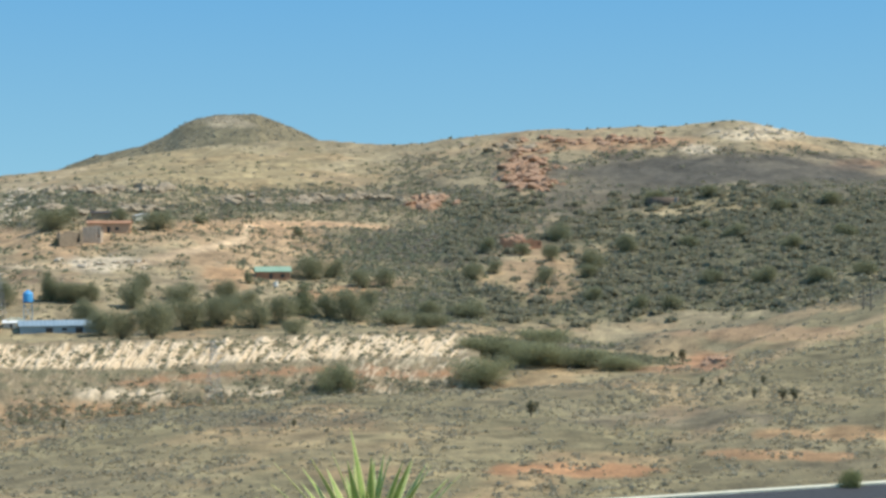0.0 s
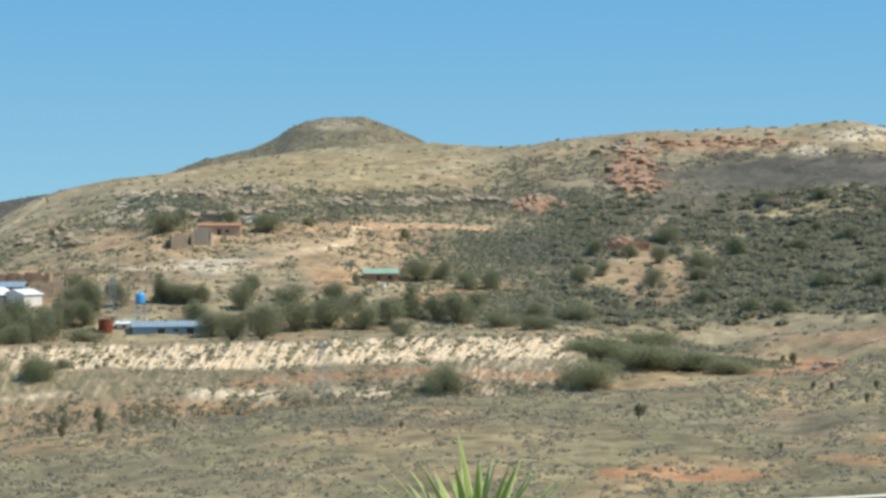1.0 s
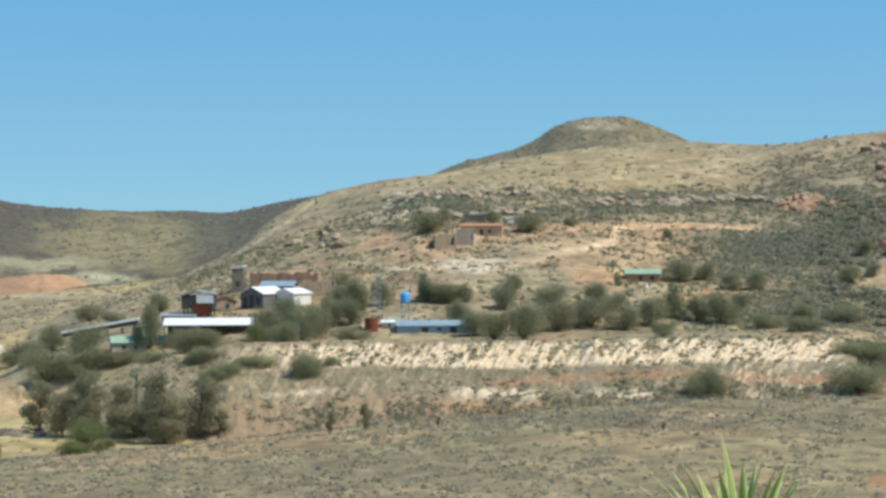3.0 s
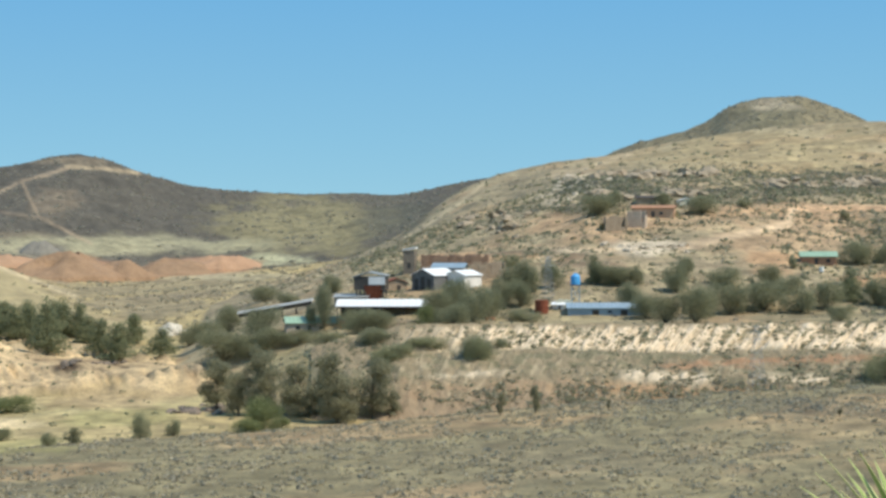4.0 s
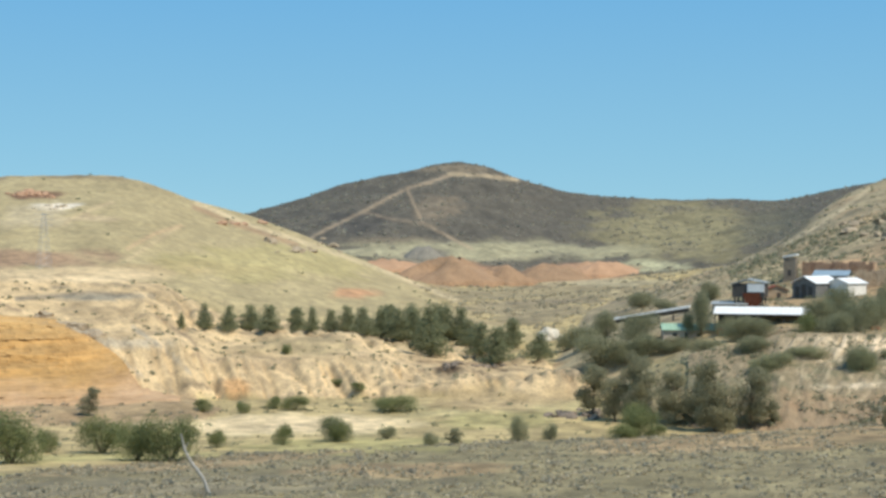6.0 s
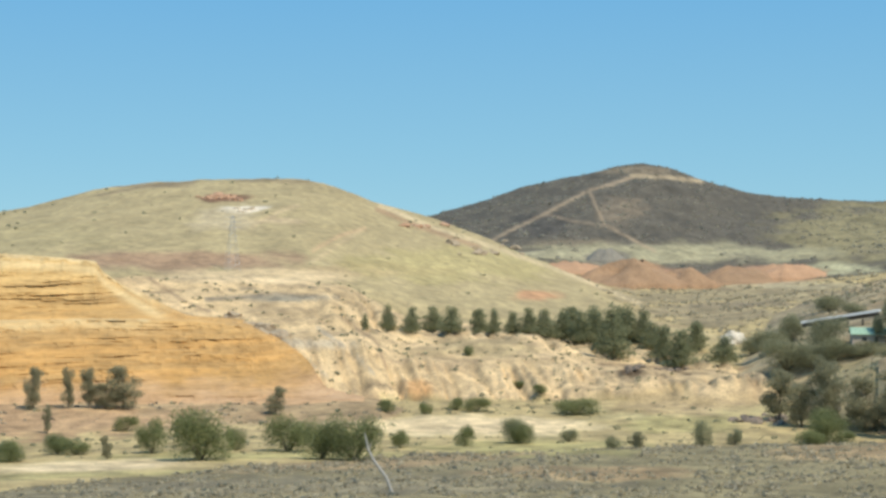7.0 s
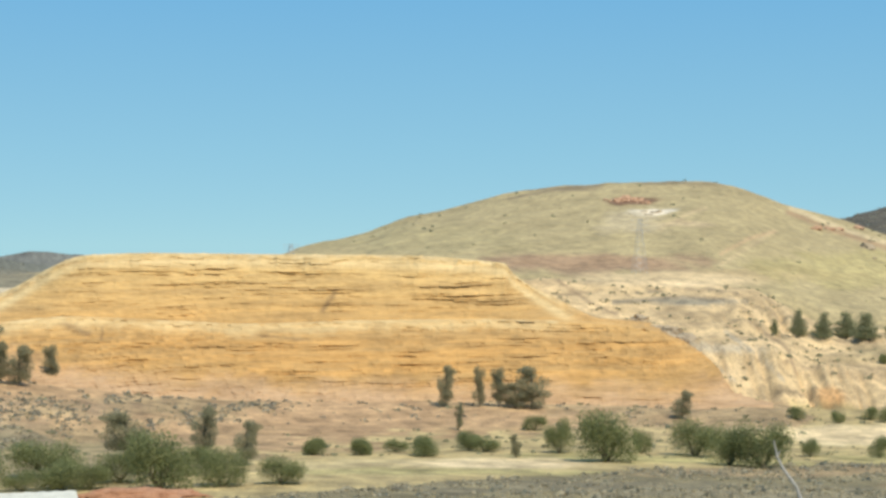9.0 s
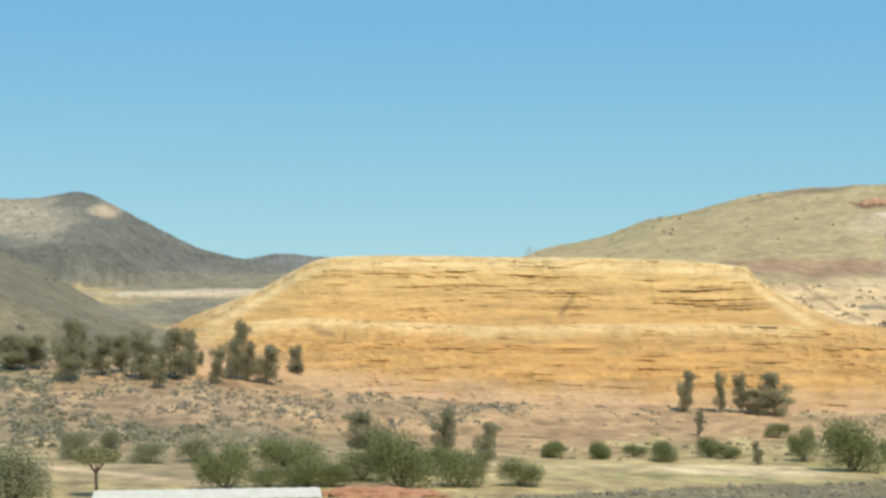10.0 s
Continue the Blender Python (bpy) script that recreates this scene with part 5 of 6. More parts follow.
STRAW = leafage("straw", (0.36, 0.30, 0.18), (0.52, 0.44, 0.28), 0.25)
scrub("dry_scrub", 1, 130000, (-6, 94), (148, 300), ("near", "rise"), (0.36, 0.5), (0.35, 1.15), 8, DRY, "dry grey-brown dwarf shrubs on the near slope")
scrub("grey_scrub", 2, 80000, (-6, 94), (148, 430), ("near", "flank", "rise", "bench", "apron"), (0.11, 0.5), (0.4, 1.3), 8, GREYLEAF, "dark grey dwarf shrubs among dry grass")
scrub("grass_tufts", 3, 80000, (-6, 94), (148, 330), ("near", "rise", "bench", "apron"), (0.35, 0.1), (0.3, 0.7), 6, STRAW, "straw-coloured tufts of dry grass")
scrub("hill_scrub", 4, 130000, (-6, 47), (380, 880), ("main", "flank", "bench"), (0.025, 0.55), (0.5, 1.6), 7, GREENLEAF, "grey-green scrub over the hillside")
scrub("dark_scrub", 5, 110000, (-6, 47), (380, 880), ("main", "flank"), (0.02, 0.5), (0.5, 1.5), 7, GREYLEAF, "dark scrub over the hillside")
scrub("valley_brush", 22, 26000, (33, 50), (480, 850), ("dark", ""), (0.16, 0.3), (0.6, 1.6), 7, DRY, "low grey brush on the upper valley floor")
scrub("far_scrub", 6, 80000, (26, 62), (850, 1520), ("dark",), (0.10, 0.3), (0.8, 2.2), 6, GREYLEAF, "dark bush over the far burnt hill")
scrub("left_scrub", 7, 14000, (42, 80), (440, 820), ("left", "pale"), (0.03, 0.3), (0.5, 1.4), 7, GREENLEAF, "sparse shrubs on the grassy hill")
scrub("pale_scrub", 11, 14000, (40, 66), (366, 480), ("pale",), (0.14, 0.5), (0.35, 1.2), 8, GREENLEAF, "small green shrubs on the pale workings")
scrub("valley_scrub", 8, 30000, (36, 94), (240, 480), ("", "dark", "bench", "apron"), (0.18, 0.4), (0.4, 1.4), 8, GREENLEAF, "green shrubs on the valley floor")
scrub("rise_bushes", 23, 9000, (74, 94), (262, 420), ("rise",), (0.34, 0.5), (0.6, 1.8), 14, GREENLEAF, "rounded olive shrubs on the slope beside the dump")
scrub("rise_scrub", 12, 30000, (68, 94), (255, 430), ("rise", "apron"), (0.34, 0.5), (0.5, 1.5), 8, GREYLEAF, "grey shrubs on the slope beside the dump")
scrub("bank_scrub", 9, 15000, (12, 40), (304, 333), ("bench",), (0.4, 0.5), (0.35, 1.2), 8, GREENLEAF, "olive-grey shrubs on the foot of the eroded bank", 0.9)
scrub("bank_brush", 15, 15000, (12, 40), (304, 333), ("bench",), (0.35, 0.45), (0.35, 1.2), 8, DRY, "dry brown brush on the foot of the eroded bank", 0.9)
scrub("slope_scrub", 16, 42000, (12, 36), (395, 660), ("main", "bench"), (0.2, 0.3), (0.45, 1.7), 7, GREENLEAF, "scattered grey-green shrubs below the ledges")
scrub("slope_grass", 17, 42000, (12, 40), (395, 680), ("main", "bench"), (0.25, 0.2), (0.5, 1.3), 6, DRY, "tufts of dry brush below the ledges")
scrub("rill_scrub", 13, 12000, (2, 40), (329, 356), ("bench",), (0.42, 0.6), (0.3, 1.15), 8, GREENLEAF, "small dark shrubs in the rills of the bank", 0.8)
scrub("peak_scrub", 14, 30000, (10, 32), (1000, 1450), ("peak",), (0.3, 0.4), (0.7, 2.0), 6, GREYLEAF, "dark scrub on the far peak")
scrub("left_far_scrub", 10, 16000, (82, 94), (450, 2300), ("nearleft", "farleft"), (0.08, 0.3), (0.9, 3.0), 6, GREYLEAF, "dark scrub on the far slopes")
scrub("hill_bushes", 21, 5200, (-6, 13), (400, 640), ("main", "flank"), (0.02, 0.5), (1.1, 3.2), 46, leafage("hill_bush_leaves", (0.26, 0.245, 0.17), (0.39, 0.36, 0.24), 0.2), "rounded grey-green bushes crowding the hillside")
REDROCK = surface("red_rock", (0.33, 0.18, 0.105), (0.56, 0.37, 0.245), 0.25, bump=0.6)
PALEROCK = surface("pale_rock", (0.40, 0.33, 0.24), (0.66, 0.56, 0.43), 0.25, bump=0.6)
TANROCK = surface("tan_rock", (0.27, 0.215, 0.145), (0.46, 0.37, 0.26), 0.25, bump=0.6)
rocks("red_rocks", 1, [(10.22, 2.91, 0.86, 0.53, 90), (9.92, 2.30, 0.51, 0.25, 30), (7.57, 3.87, 2.66, 0.18, 46), (13.81, 1.71, 0.70, 0.20, 24), (10.74, 0.26, 0.61, 0.16, 12), (60.89, 1.69, 0.70, 0.08, 14), (53.84, 0.69, 1.23, 0.10, 8)], (1.0, 3.6), REDROCK, "red broken rocks on the hillside")
rocks("red_stones", 4, [(3.63, -4.01, 0.45, 0.16, 16), (60.89, 1.69, 0.60, 0.06, 12)], (0.5, 1.4), REDROCK, "red stones on bare soil")
rocks("dark_stones", 5, [(41.3, -6.2, 0.7, 0.16, 26), (44.4, -4.45, 0.7, 0.06, 12), (46.1, -4.5, 0.35, 0.1, 12), (80.9, -2.6, 0.6, 0.12, 10)], (0.5, 1.5), surface("dark_rock", (0.16, 0.125, 0.095), (0.30, 0.24, 0.185), 0.4, bump=0.6), "dark brown broken stones at the foot of the workings")
rocks("pale_rocks", 2, [(1.97, 4.07, 1.43, 0.20, 50), (3.95, 3.54, 0.51, 0.16, 14), (28.29, 1.61, 0.82, 0.33, 30), (21.01, 4.68, 0.82, 0.12, 20), (60.08, 1.29, 0.53, 0.10, 12), (27.52, 2.01, 1.23, 0.20, 24), (25.38, -0.40, 1.23, 0.20, 20)], (0.5, 1.7), PALEROCK, "pale broken rocks on the hillside")
rocks("tan_rocks", 3, [(25.00, 2.16, 1.84, 0.10, 50), (19.41, 1.80, 2.25, 0.10, 40), (15.95, 1.88, 1.64, 0.10, 30), (10.83, 3.69, 1.23, 0.16, 24), (25.98, 1.48, 2.05, 0.16, 30), (31.20, 0.42, 1.23, 0.41, 20), (51.19, -0.09, 1.23, 0.20, 16), (59.77, -3.16, 1.23, 0.41, 24)], (1.0, 3.4), TANROCK, "tan rock ledges broken into boulders")

# ---- buildings and works ----
PLASTER = surface("weathered_plaster", (0.42, 0.33, 0.25), (0.62, 0.5, 0.38), 0.8)
STONE = surface("ruin_stone", (0.34, 0.25, 0.165), (0.53, 0.41, 0.285), 0.9, bump=0.8)
BRICK = surface("orange_brick", (0.33, 0.17, 0.10), (0.5, 0.28, 0.17), 1.0)
CONCRETE = surface("grey_concrete", (0.22, 0.21, 0.19), (0.42, 0.4, 0.36), 0.7)
TIN = surface("pale_tin", (0.62, 0.64, 0.64), (0.84, 0.84, 0.82), 0.5, 0.6, 0.0, 0.1, stretch=(1, 1, 0.3))
BLUETIN = surface("blue_grey_tin", (0.23, 0.31, 0.37), (0.36, 0.45, 0.51), 0.5, 0.5, 0.2, 0.1)
GREYTIN = surface("grey_tin", (0.26, 0.28, 0.28), (0.46, 0.47, 0.46), 0.6, 0.5, 0.2, 0.1)
GREENTIN = surface("green_tin", (0.22, 0.35, 0.24), (0.36, 0.49, 0.36), 0.6, 0.5, 0.0, 0.1)
RUST = surface("rusty_steel", (0.17, 0.05, 0.03), (0.33, 0.11, 0.06), 0.9, 0.8, 0.2)
# dark steel; also the painted shade of openings and the open shed
SHADOWY = surface("dark_steel_and_shade", (0.05, 0.045, 0.042), (0.12, 0.11, 0.1), 0.9, 0.7, 0.2)
WHITEWASH = surface("whitewash", (0.66, 0.64, 0.58), (0.86, 0.84, 0.78), 0.7)
CREAM = surface("cream_paint", (0.62, 0.58, 0.42), (0.8, 0.76, 0.6), 0.7)
BLUE = surface("blue_plastic", (0.06, 0.32, 0.66), (0.12, 0.44, 0.78), 0.8, 0.4, bump=0.05)
GALV = surface("galvanised_steel", (0.30, 0.31, 0.31), (0.5, 0.5, 0.5), 2.0, 0.5, 0.5, 0.05)
POLEWOOD = surface("pole_timber", (0.10, 0.085, 0.07), (0.2, 0.17, 0.14), 3.0)
GLASS = surface("dark_glass", (0.03, 0.035, 0.04), (0.06, 0.065, 0.07), 1.0, 0.12, bump=0.0)
TAR = surface("asphalt", (0.045, 0.046, 0.05), (0.075, 0.076, 0.08), 2.0, 0.85)
YELLOW = surface("road_paint", (0.6, 0.42, 0.08), (0.75, 0.55, 0.14), 1.5)
REDEARTH = surface("red_earth", (0.28, 0.13, 0.07), (0.5, 0.27, 0.16), 0.9, bump=0.7)
SMALL = 1 / 2799.0


def stand(name, a, e, label, category, turn=0.0, group="", far=None):
    """An empty on the ground where it is sighted, x to the right and y away; returns it and the metres of 1/2799 of its distance."""
    at, r = sight(a, e)
    if far:
        at, r = on_ground(a, far), far
    ob = tagged(new(name), label, category, group)
    ob.matrix_basis = Matrix.Translation(at) @ Matrix.Rotation(radians(a + turn), 4, "Z")
    return ob, r * SMALL


def block(bm, x0, x1, y0, y1, z0, z1, bevel=0.0):
    made = bmesh.ops.create_cube(bm, size=1.0, matrix=Matrix.Translation(((x0 + x1) / 2, (y0 + y1) / 2, (z0 + z1) / 2)) @ Matrix.Diagonal((x1 - x0, y1 - y0, z1 - z0, 1)))
    if bevel:
        bmesh.ops.bevel(bm, geom=list({ed for v in made["verts"] for ed in v.link_edges}), offset=bevel, segments=1, affect="EDGES")
    return bm


def prism(bm, outline, y0, y1):
    """A solid from an outline in x and z, between two depths."""
    front = [bm.verts.new((x, y0, z)) for x, z in outline]
    back = [bm.verts.new((x, y1, z)) for x, z in outline]
    bm.faces.new(front)
    bm.faces.new(back[::-1])
    for i in range(len(front)):
        j = (i + 1) % len(front)
        bm.faces.new((front[j], front[i], back[i], back[j]))
    bmesh.ops.recalc_face_normals(bm, faces=bm.faces)
    return bm


def ribbed(bm, x0, x1, y0, y1, z00, z01, pitch=0.5, thick=0.12):
    """A corrugated sheet that slopes from z00 at y0 to z01 at y1; its ribs run down the slope."""
    n = max(4, int((x1 - x0) / pitch))
    rows = []
    for y, z in ((y0, z00), (y1, z01)):
        for dz in (0, -thick):
            rows.append([bm.verts.new((x0 + (x1 - x0) * i / n, y, z + dz + (0.06 if i % 2 else 0))) for i in range(n + 1)])
    for a, b in ((0, 2), (3, 1), (1, 0), (2, 3)):
        for i in range(n):
            bm.faces.new((rows[a][i], rows[a][i + 1], rows[b][i + 1], rows[b][i]))
    bmesh.ops.recalc_face_normals(bm, faces=bm.faces)
    return bm


def openings(owner, wall, k, spots, y, frame_mat):
    """Windows and doors on a front wall: (kind, x, z, width, height) in small units of k metres."""
    for kind, x, z, w, h in spots:
        pane = part(kind, block(bmesh.new(), (x - w / 2) * k, (x + w / 2) * k, y - 0.06, y + 0.05, z * k, (z + h) * k), GLASS if kind == "window" else SHADOWY, owner)
        bm = bmesh.new()
        t = 0.12
        block(bm, (x - w / 2) * k - t, (x - w / 2) * k, y - 0.1, y + 0.05, z * k, (z + h) * k)
        block(bm, (x + w / 2) * k, (x + w / 2) * k + t, y - 0.1, y + 0.05, z * k, (z + h) * k)
        block(bm, (x - w / 2) * k - t, (x + w / 2) * k + t, y - 0.1, y + 0.05, (z + h) * k, (z + h) * k + t)
        part("frame", bm, frame_mat, pane)


def gable_shed(name, a, e, wide, high, rise, deep, walls, roof, label, turn=0, spots=(), roof_label="", wall_label=""):
    """A shed whose gable faces the valley; sizes in units of its distance / 2799."""
    ob, k = stand(name, a, e, label, "shed", turn)
    w, h, g, d = wide * k / 2, high * k, rise * k, deep * k
    part("wall_shell", prism(bmesh.new(), [(-w, -1), (w, -1), (w, h), (0, h + g), (-w, h)], 0, d), walls, ob, wall_label)
    for side in (-1, 1):
        o = 0.4
        part("roof", prism(bmesh.new(), [(0, h + g + 0.05), (0, h + g + 0.22), (side * (w + o), h - g * o / w + 0.22), (side * (w + o), h - g * o / w + 0.05)], -o, d + o), roof, ob, roof_label)
    openings(ob, None, k, spots, 0, walls)
    return ob, k


def long_shed(name, a, e, wide, high, rise, deep, walls, roof, label, turn=0, spots=(), roof_label="", open_front=False):
    """A low shed whose eaves face the valley."""
    ob, k = stand(name, a, e, label, "shed", turn)
    w, h, g, d = wide * k / 2, high * k, rise * k, deep * k
    if open_front:
        part("back_wall", block(bmesh.new(), -w, w, d - 0.3, d, -1, h), walls, ob)
        n = max(3, int(w * 2 / 5))
        for i in range(n + 1):
            x = -w + 2 * w * i / n
            part("post", block(bmesh.new(), x - 0.12, x + 0.12, 0, 0.24, -1, h), SHADOWY, ob)
        part("beam", block(bmesh.new(), -w, w, -0.02, 0.28, h - 0.35, h - 0.02), SHADOWY, ob)
    else:
        part("wall_shell", block(bmesh.new(), -w, w, 0, d, -1, h - 0.02), walls, ob)
    part("roof", ribbed(bmesh.new(), -w - 0.4, w + 0.4, -0.5, d / 2 + 0.02, h + 0.05, h + g), roof, ob, roof_label)
    part("roof", ribbed(bmesh.new(), -w - 0.4, w + 0.4, d / 2 - 0.02, d + 0.5, h + g, h + 0.05), roof, ob, roof_label)
    openings(ob, None, k, spots, 0, walls)
    return ob, k


# mill shed: open front's shade painted as dark walls; white annex; bright tin
gable_shed("mill_shed", 33.45, -1.94, 50, 26, 11, 66, surface("open_front_shade", (0.10, 0.10, 0.095), (0.22, 0.22, 0.21), 0.8), TIN, "dark open-fronted mill shed with a bright white roof", -38, (("door", -14, 0, 9, 20), ("door", 0, 0, 10, 24), ("door", 14, 0, 9, 20)), "bright weathered tin")
gable_shed("mill_annex", 32.3, -1.9, 44, 24, 8, 50, WHITEWASH, TIN, "white-walled mill annex with a pale tin roof", -38, (("door", 10, 0, 10, 12), ("window", -10, 8, 7, 6)), "pale tin")
long_shed("mill_rear_bay", 32.55, -1.5, 58, 17, 9, 34, CONCRETE, BLUETIN, "grey rear bay of the mill with a pale blue tin roof", -14, (("window", -10, 6, 8, 6), ("window", 10, 6, 8, 6)), "pale blue tin")
# stone tower and the ruined ore bins beside it
ob, k = stand("ore_tower", 33.95, -1.35, "square stone tower with a white tin cap", "tower", -10)
# shade of a face turned from the sun put into the stone colour
part("shaft", block(bmesh.new(), -10.5 * k, 10.5 * k, 0, 20 * k, -2, 41 * k, 0.1), surface("shaded_stone", (0.16, 0.135, 0.105), (0.30, 0.255, 0.2), 0.9, bump=0.8), ob)
part("cap", prism(bmesh.new(), [(-12 * k, 41 * k), (12 * k, 45 * k), (12 * k, 48 * k), (-12 * k, 43.5 * k)], -1.5 * k, 22 * k), TIN, ob, "white tin cap")
# a dark block paints the opening's shade; no hole is cut
part("opening", block(bmesh.new(), -3 * k, 3 * k, -0.06, 0.3, 10 * k, 20 * k), SHADOWY, ob)


def ruin(a, e, wide, high, deep, seed, turn=0, mat=STONE, label="roofless ruined stone building with broken walls"):
    """Broken walls with gaps for doors."""
    rng = random.Random(seed)
    ob, k = stand("ruin", a, e, label, "ruin", turn, "ruined stone buildings")
    w, d, t = wide * k / 2, deep * k, max(0.45, 1.8 * k)
    for y in (0, d - t):
        x = -w
        while x < w - 0.3:
            step = min(w - x, rng.uniform(5, 11) * k)
            h = high * k * rng.uniform(0.78, 1.04)
            gap = rng.random() < 0.22 and y == 0
            part("wall", block(bmesh.new(), x, x + step, y, y + t, -1.5, h * (0.3 if gap else 1), 0.08), mat, ob)
            x += step
    for x in (-w, w - t):
        part("end_wall", block(bmesh.new(), x, x + t, t, d - t, -1.5, high * k * rng.uniform(0.6, 1.0), 0.08), mat, ob)


ruin(32.3, -1.15, 120, 24, 20, 1, -6, surface("red_brown_stone", (0.24, 0.15, 0.10), (0.42, 0.28, 0.19), 0.9, bump=0.8), "long roofless ruin of red-brown stone behind the mill")
ruin(31.05, -1.55, 60, 30, 22, 2, 8)
ruin(30.3, -1.6, 36, 22, 16, 3, 0)
ruin(26.45, 0.18, 40, 28, 22, 4, 10)
ruin(25.75, 0.30, 32, 30, 22, 5, -10, PLASTER, "roofless brown plastered ruin on the hillside")
ruin(10.85, 0.06, 30, 17, 14, 6, 0, BRICK, "red earth-walled ruin among bushes")
ruin(9.98, 0.04, 34, 18, 14, 7, 12, BRICK, "red earth-walled ruin among bushes")
gable_shed("brick_shed", 34.4, -1.98, 38, 15, 7, 30, STONE, RUST, "brown stone shed with a rusted tin roof", 10, (("door", 4, 0, 7, 11),), "rusted tin")

# loading house over a red hopper
ob, k = stand("loading_house", 35.35, -2.35, "dark loading house over a red steel hopper", "mine plant", -12)
part("house", block(bmesh.new(), -30 * k, 26 * k, 0, 34 * k, 21 * k, 44 * k), SHADOWY, ob)
part("cladding", block(bmesh.new(), -3 * k, 26.2 * k, -0.25, 0.1, 30 * k, 44 * k), TIN, ob, "grey tin cladding")
part("roof", prism(bmesh.new(), [(-33 * k, 42 * k), (-4 * k, 51 * k), (29 * k, 45 * k), (29 * k, 46.5 * k), (-4 * k, 53 * k), (-33 * k, 44 * k)], -2 * k, 36 * k), GREYTIN, ob, "grey tin roof")
bm = bmesh.new()
bmesh.ops.create_cone(bm, cap_ends=True, segments=4, radius1=13 * k, radius2=22 * k, depth=30 * k, matrix=Matrix.Translation((4 * k, 14 * k, 13 * k)) @ Matrix.Rotation(radians(45), 4, "Z"))
part("hopper", bm, RUST, ob, "red-painted steel hopper")
for x in (-26, -12, 22):
    for y in (3, 30):
        part("leg", block(bmesh.new(), (x - 1.2) * k, (x + 1.2) * k, y * k, (y + 2.4) * k, -2, 21 * k), SHADOWY, ob)
part("brace", block(bmesh.new(), -26 * k, 22 * k, 3.4 * k, 5 * k, 8 * k, 9.6 * k), SHADOWY, ob)
long_shed("store_shed", 36.05, -2.45, 60, 13, 5, 34, CONCRETE, GREYTIN, "low grey tin-roofed store", -12, (("door", -10, 0, 8, 9),))
# shade under the roof put into the dark back wall's colour
long_shed("long_shed", 34.95, -3.04, 158, 25, 12, 46, SHADOWY, TIN, "long open-fronted shed with a white tin roof", -6, (), "white tin roof", True)

# covered conveyor that climbs to the loading house
ob, k = stand("covered_conveyor", 38.75, -2.95, "long grey covered conveyor climbing on trestles", "conveyor", -8)
part("gallery", prism(bmesh.new(), [(-66 * k, 2 * k), (62 * k, 24 * k), (62 * k, 31 * k), (-66 * k, 8 * k)], 0, 9 * k), SHADOWY, ob)
part("roof", prism(bmesh.new(), [(-68 * k, 8 * k), (64 * k, 31 * k), (64 * k, 35 * k), (-68 * k, 12 * k)], -5 * k, 16 * k), TIN, ob, "grey tin roof")
for x, h in ((-40, 5), (-15, 9), (10, 14), (35, 18), (55, 22)):
    part("trestle", block(bmesh.new(), (x - 1) * k, (x + 1) * k, 1 * k, 8 * k, -2, h * k), SHADOWY, ob)

# green-roofed house with an orange wall
long_shed("green_roofed_house", 37.4, -3.43, 96, 15, 11, 44, PLASTER, GREENTIN, "low house with a green tin roof and plastered walls", 6, (("door", -8, 0, 6, 11), ("window", 14, 4, 8, 6), ("window", -28, 4, 8, 6)), "faded green tin")
ob, k = stand("orange_kiosk", 36.35, -3.3, "small bright orange kiosk beside the green-roofed house", "kiosk")
part("wall_shell", block(bmesh.new(), -6 * k, 6 * k, 0, 10 * k, -1, 12 * k), surface("orange_paint", (0.6, 0.16, 0.05), (0.75, 0.24, 0.09), 0.8), ob)
part("roof", block(bmesh.new(), -7 * k, 7 * k, -1 * k, 11 * k, 12 * k, 13.2 * k), GREYTIN, ob)
part("door", block(bmesh.new(), -2 * k, 2 * k, -0.08, 0.05, 0, 8 * k), SHADOWY, ob)
long_shed("green_cottage", 19.35, -1.02, 60, 14, 9, 34, BRICK, GREENTIN, "earth-walled cottage with a pale green tin roof", 4, (("door", -4, 0, 6, 11), ("window", 16, 4, 7, 6)), "pale green tin")
ob, k = stand("water_drum", 19.25, -1.28, "small white water drum on a stone plinth", "drum")
bm = bmesh.new()
bmesh.ops.create_cone(bm, cap_ends=True, segments=16, radius1=4 * k, radius2=3.6 * k, depth=8 * k, matrix=Matrix.Translation((0, 0, 5 * k)))
part("drum", bm, WHITEWASH, ob)
part("plinth", block(bmesh.new(), -5 * k, 5 * k, -5 * k, 5 * k, -0.5, 1 * k), CONCRETE, ob)

# houses on the hillside
# sunlight put into the wall colour: clay a step lighter
long_shed("hill_house", 25.15, 0.66, 74, 17, 5, 34, surface("sunlit_clay", (0.5, 0.30, 0.18), (0.68, 0.44, 0.28), 0.7), BRICK, "orange-brown hillside house with a dark roof", -5, (("door", 0, 0, 6, 11), ("window", 14, 5, 6, 5), ("window", -14, 5, 6, 5)), "dark roof")
long_shed("hill_store", 25.4, 1.12, 34, 12, 4, 16, STONE, SHADOWY, "dark flat store behind the hillside house", 5)
gable_shed("white_hut", 23.95, 1.1, 26, 8, 4, 18, CREAM, TIN, "small pale hut with a white tin roof", 12, (("door", 2, 0, 4, 7),), "white tin")
ob, k = stand("retaining_wall", 23.0, 0.82, "dark sloping retaining wall below the hut", "wall", -14)
part("wall", prism(bmesh.new(), [(-28 * k, 6 * k), (22 * k, -12 * k), (22 * k, -7 * k), (-26 * k, 11 * k)], 0, 3 * k), STONE, ob)
ob, k = stand("round_reservoir", 5.3, 1.55, "round dark concrete reservoir with a broken rim", "reservoir")
bm = bmesh.new()
bmesh.ops.create_cone(bm, cap_ends=False, segments=40, radius1=30 * k, radius2=29.5 * k, depth=20 * k, matrix=Matrix.Translation((0, 30 * k, 6 * k)))
for f in bm.faces:
    f.smooth = True
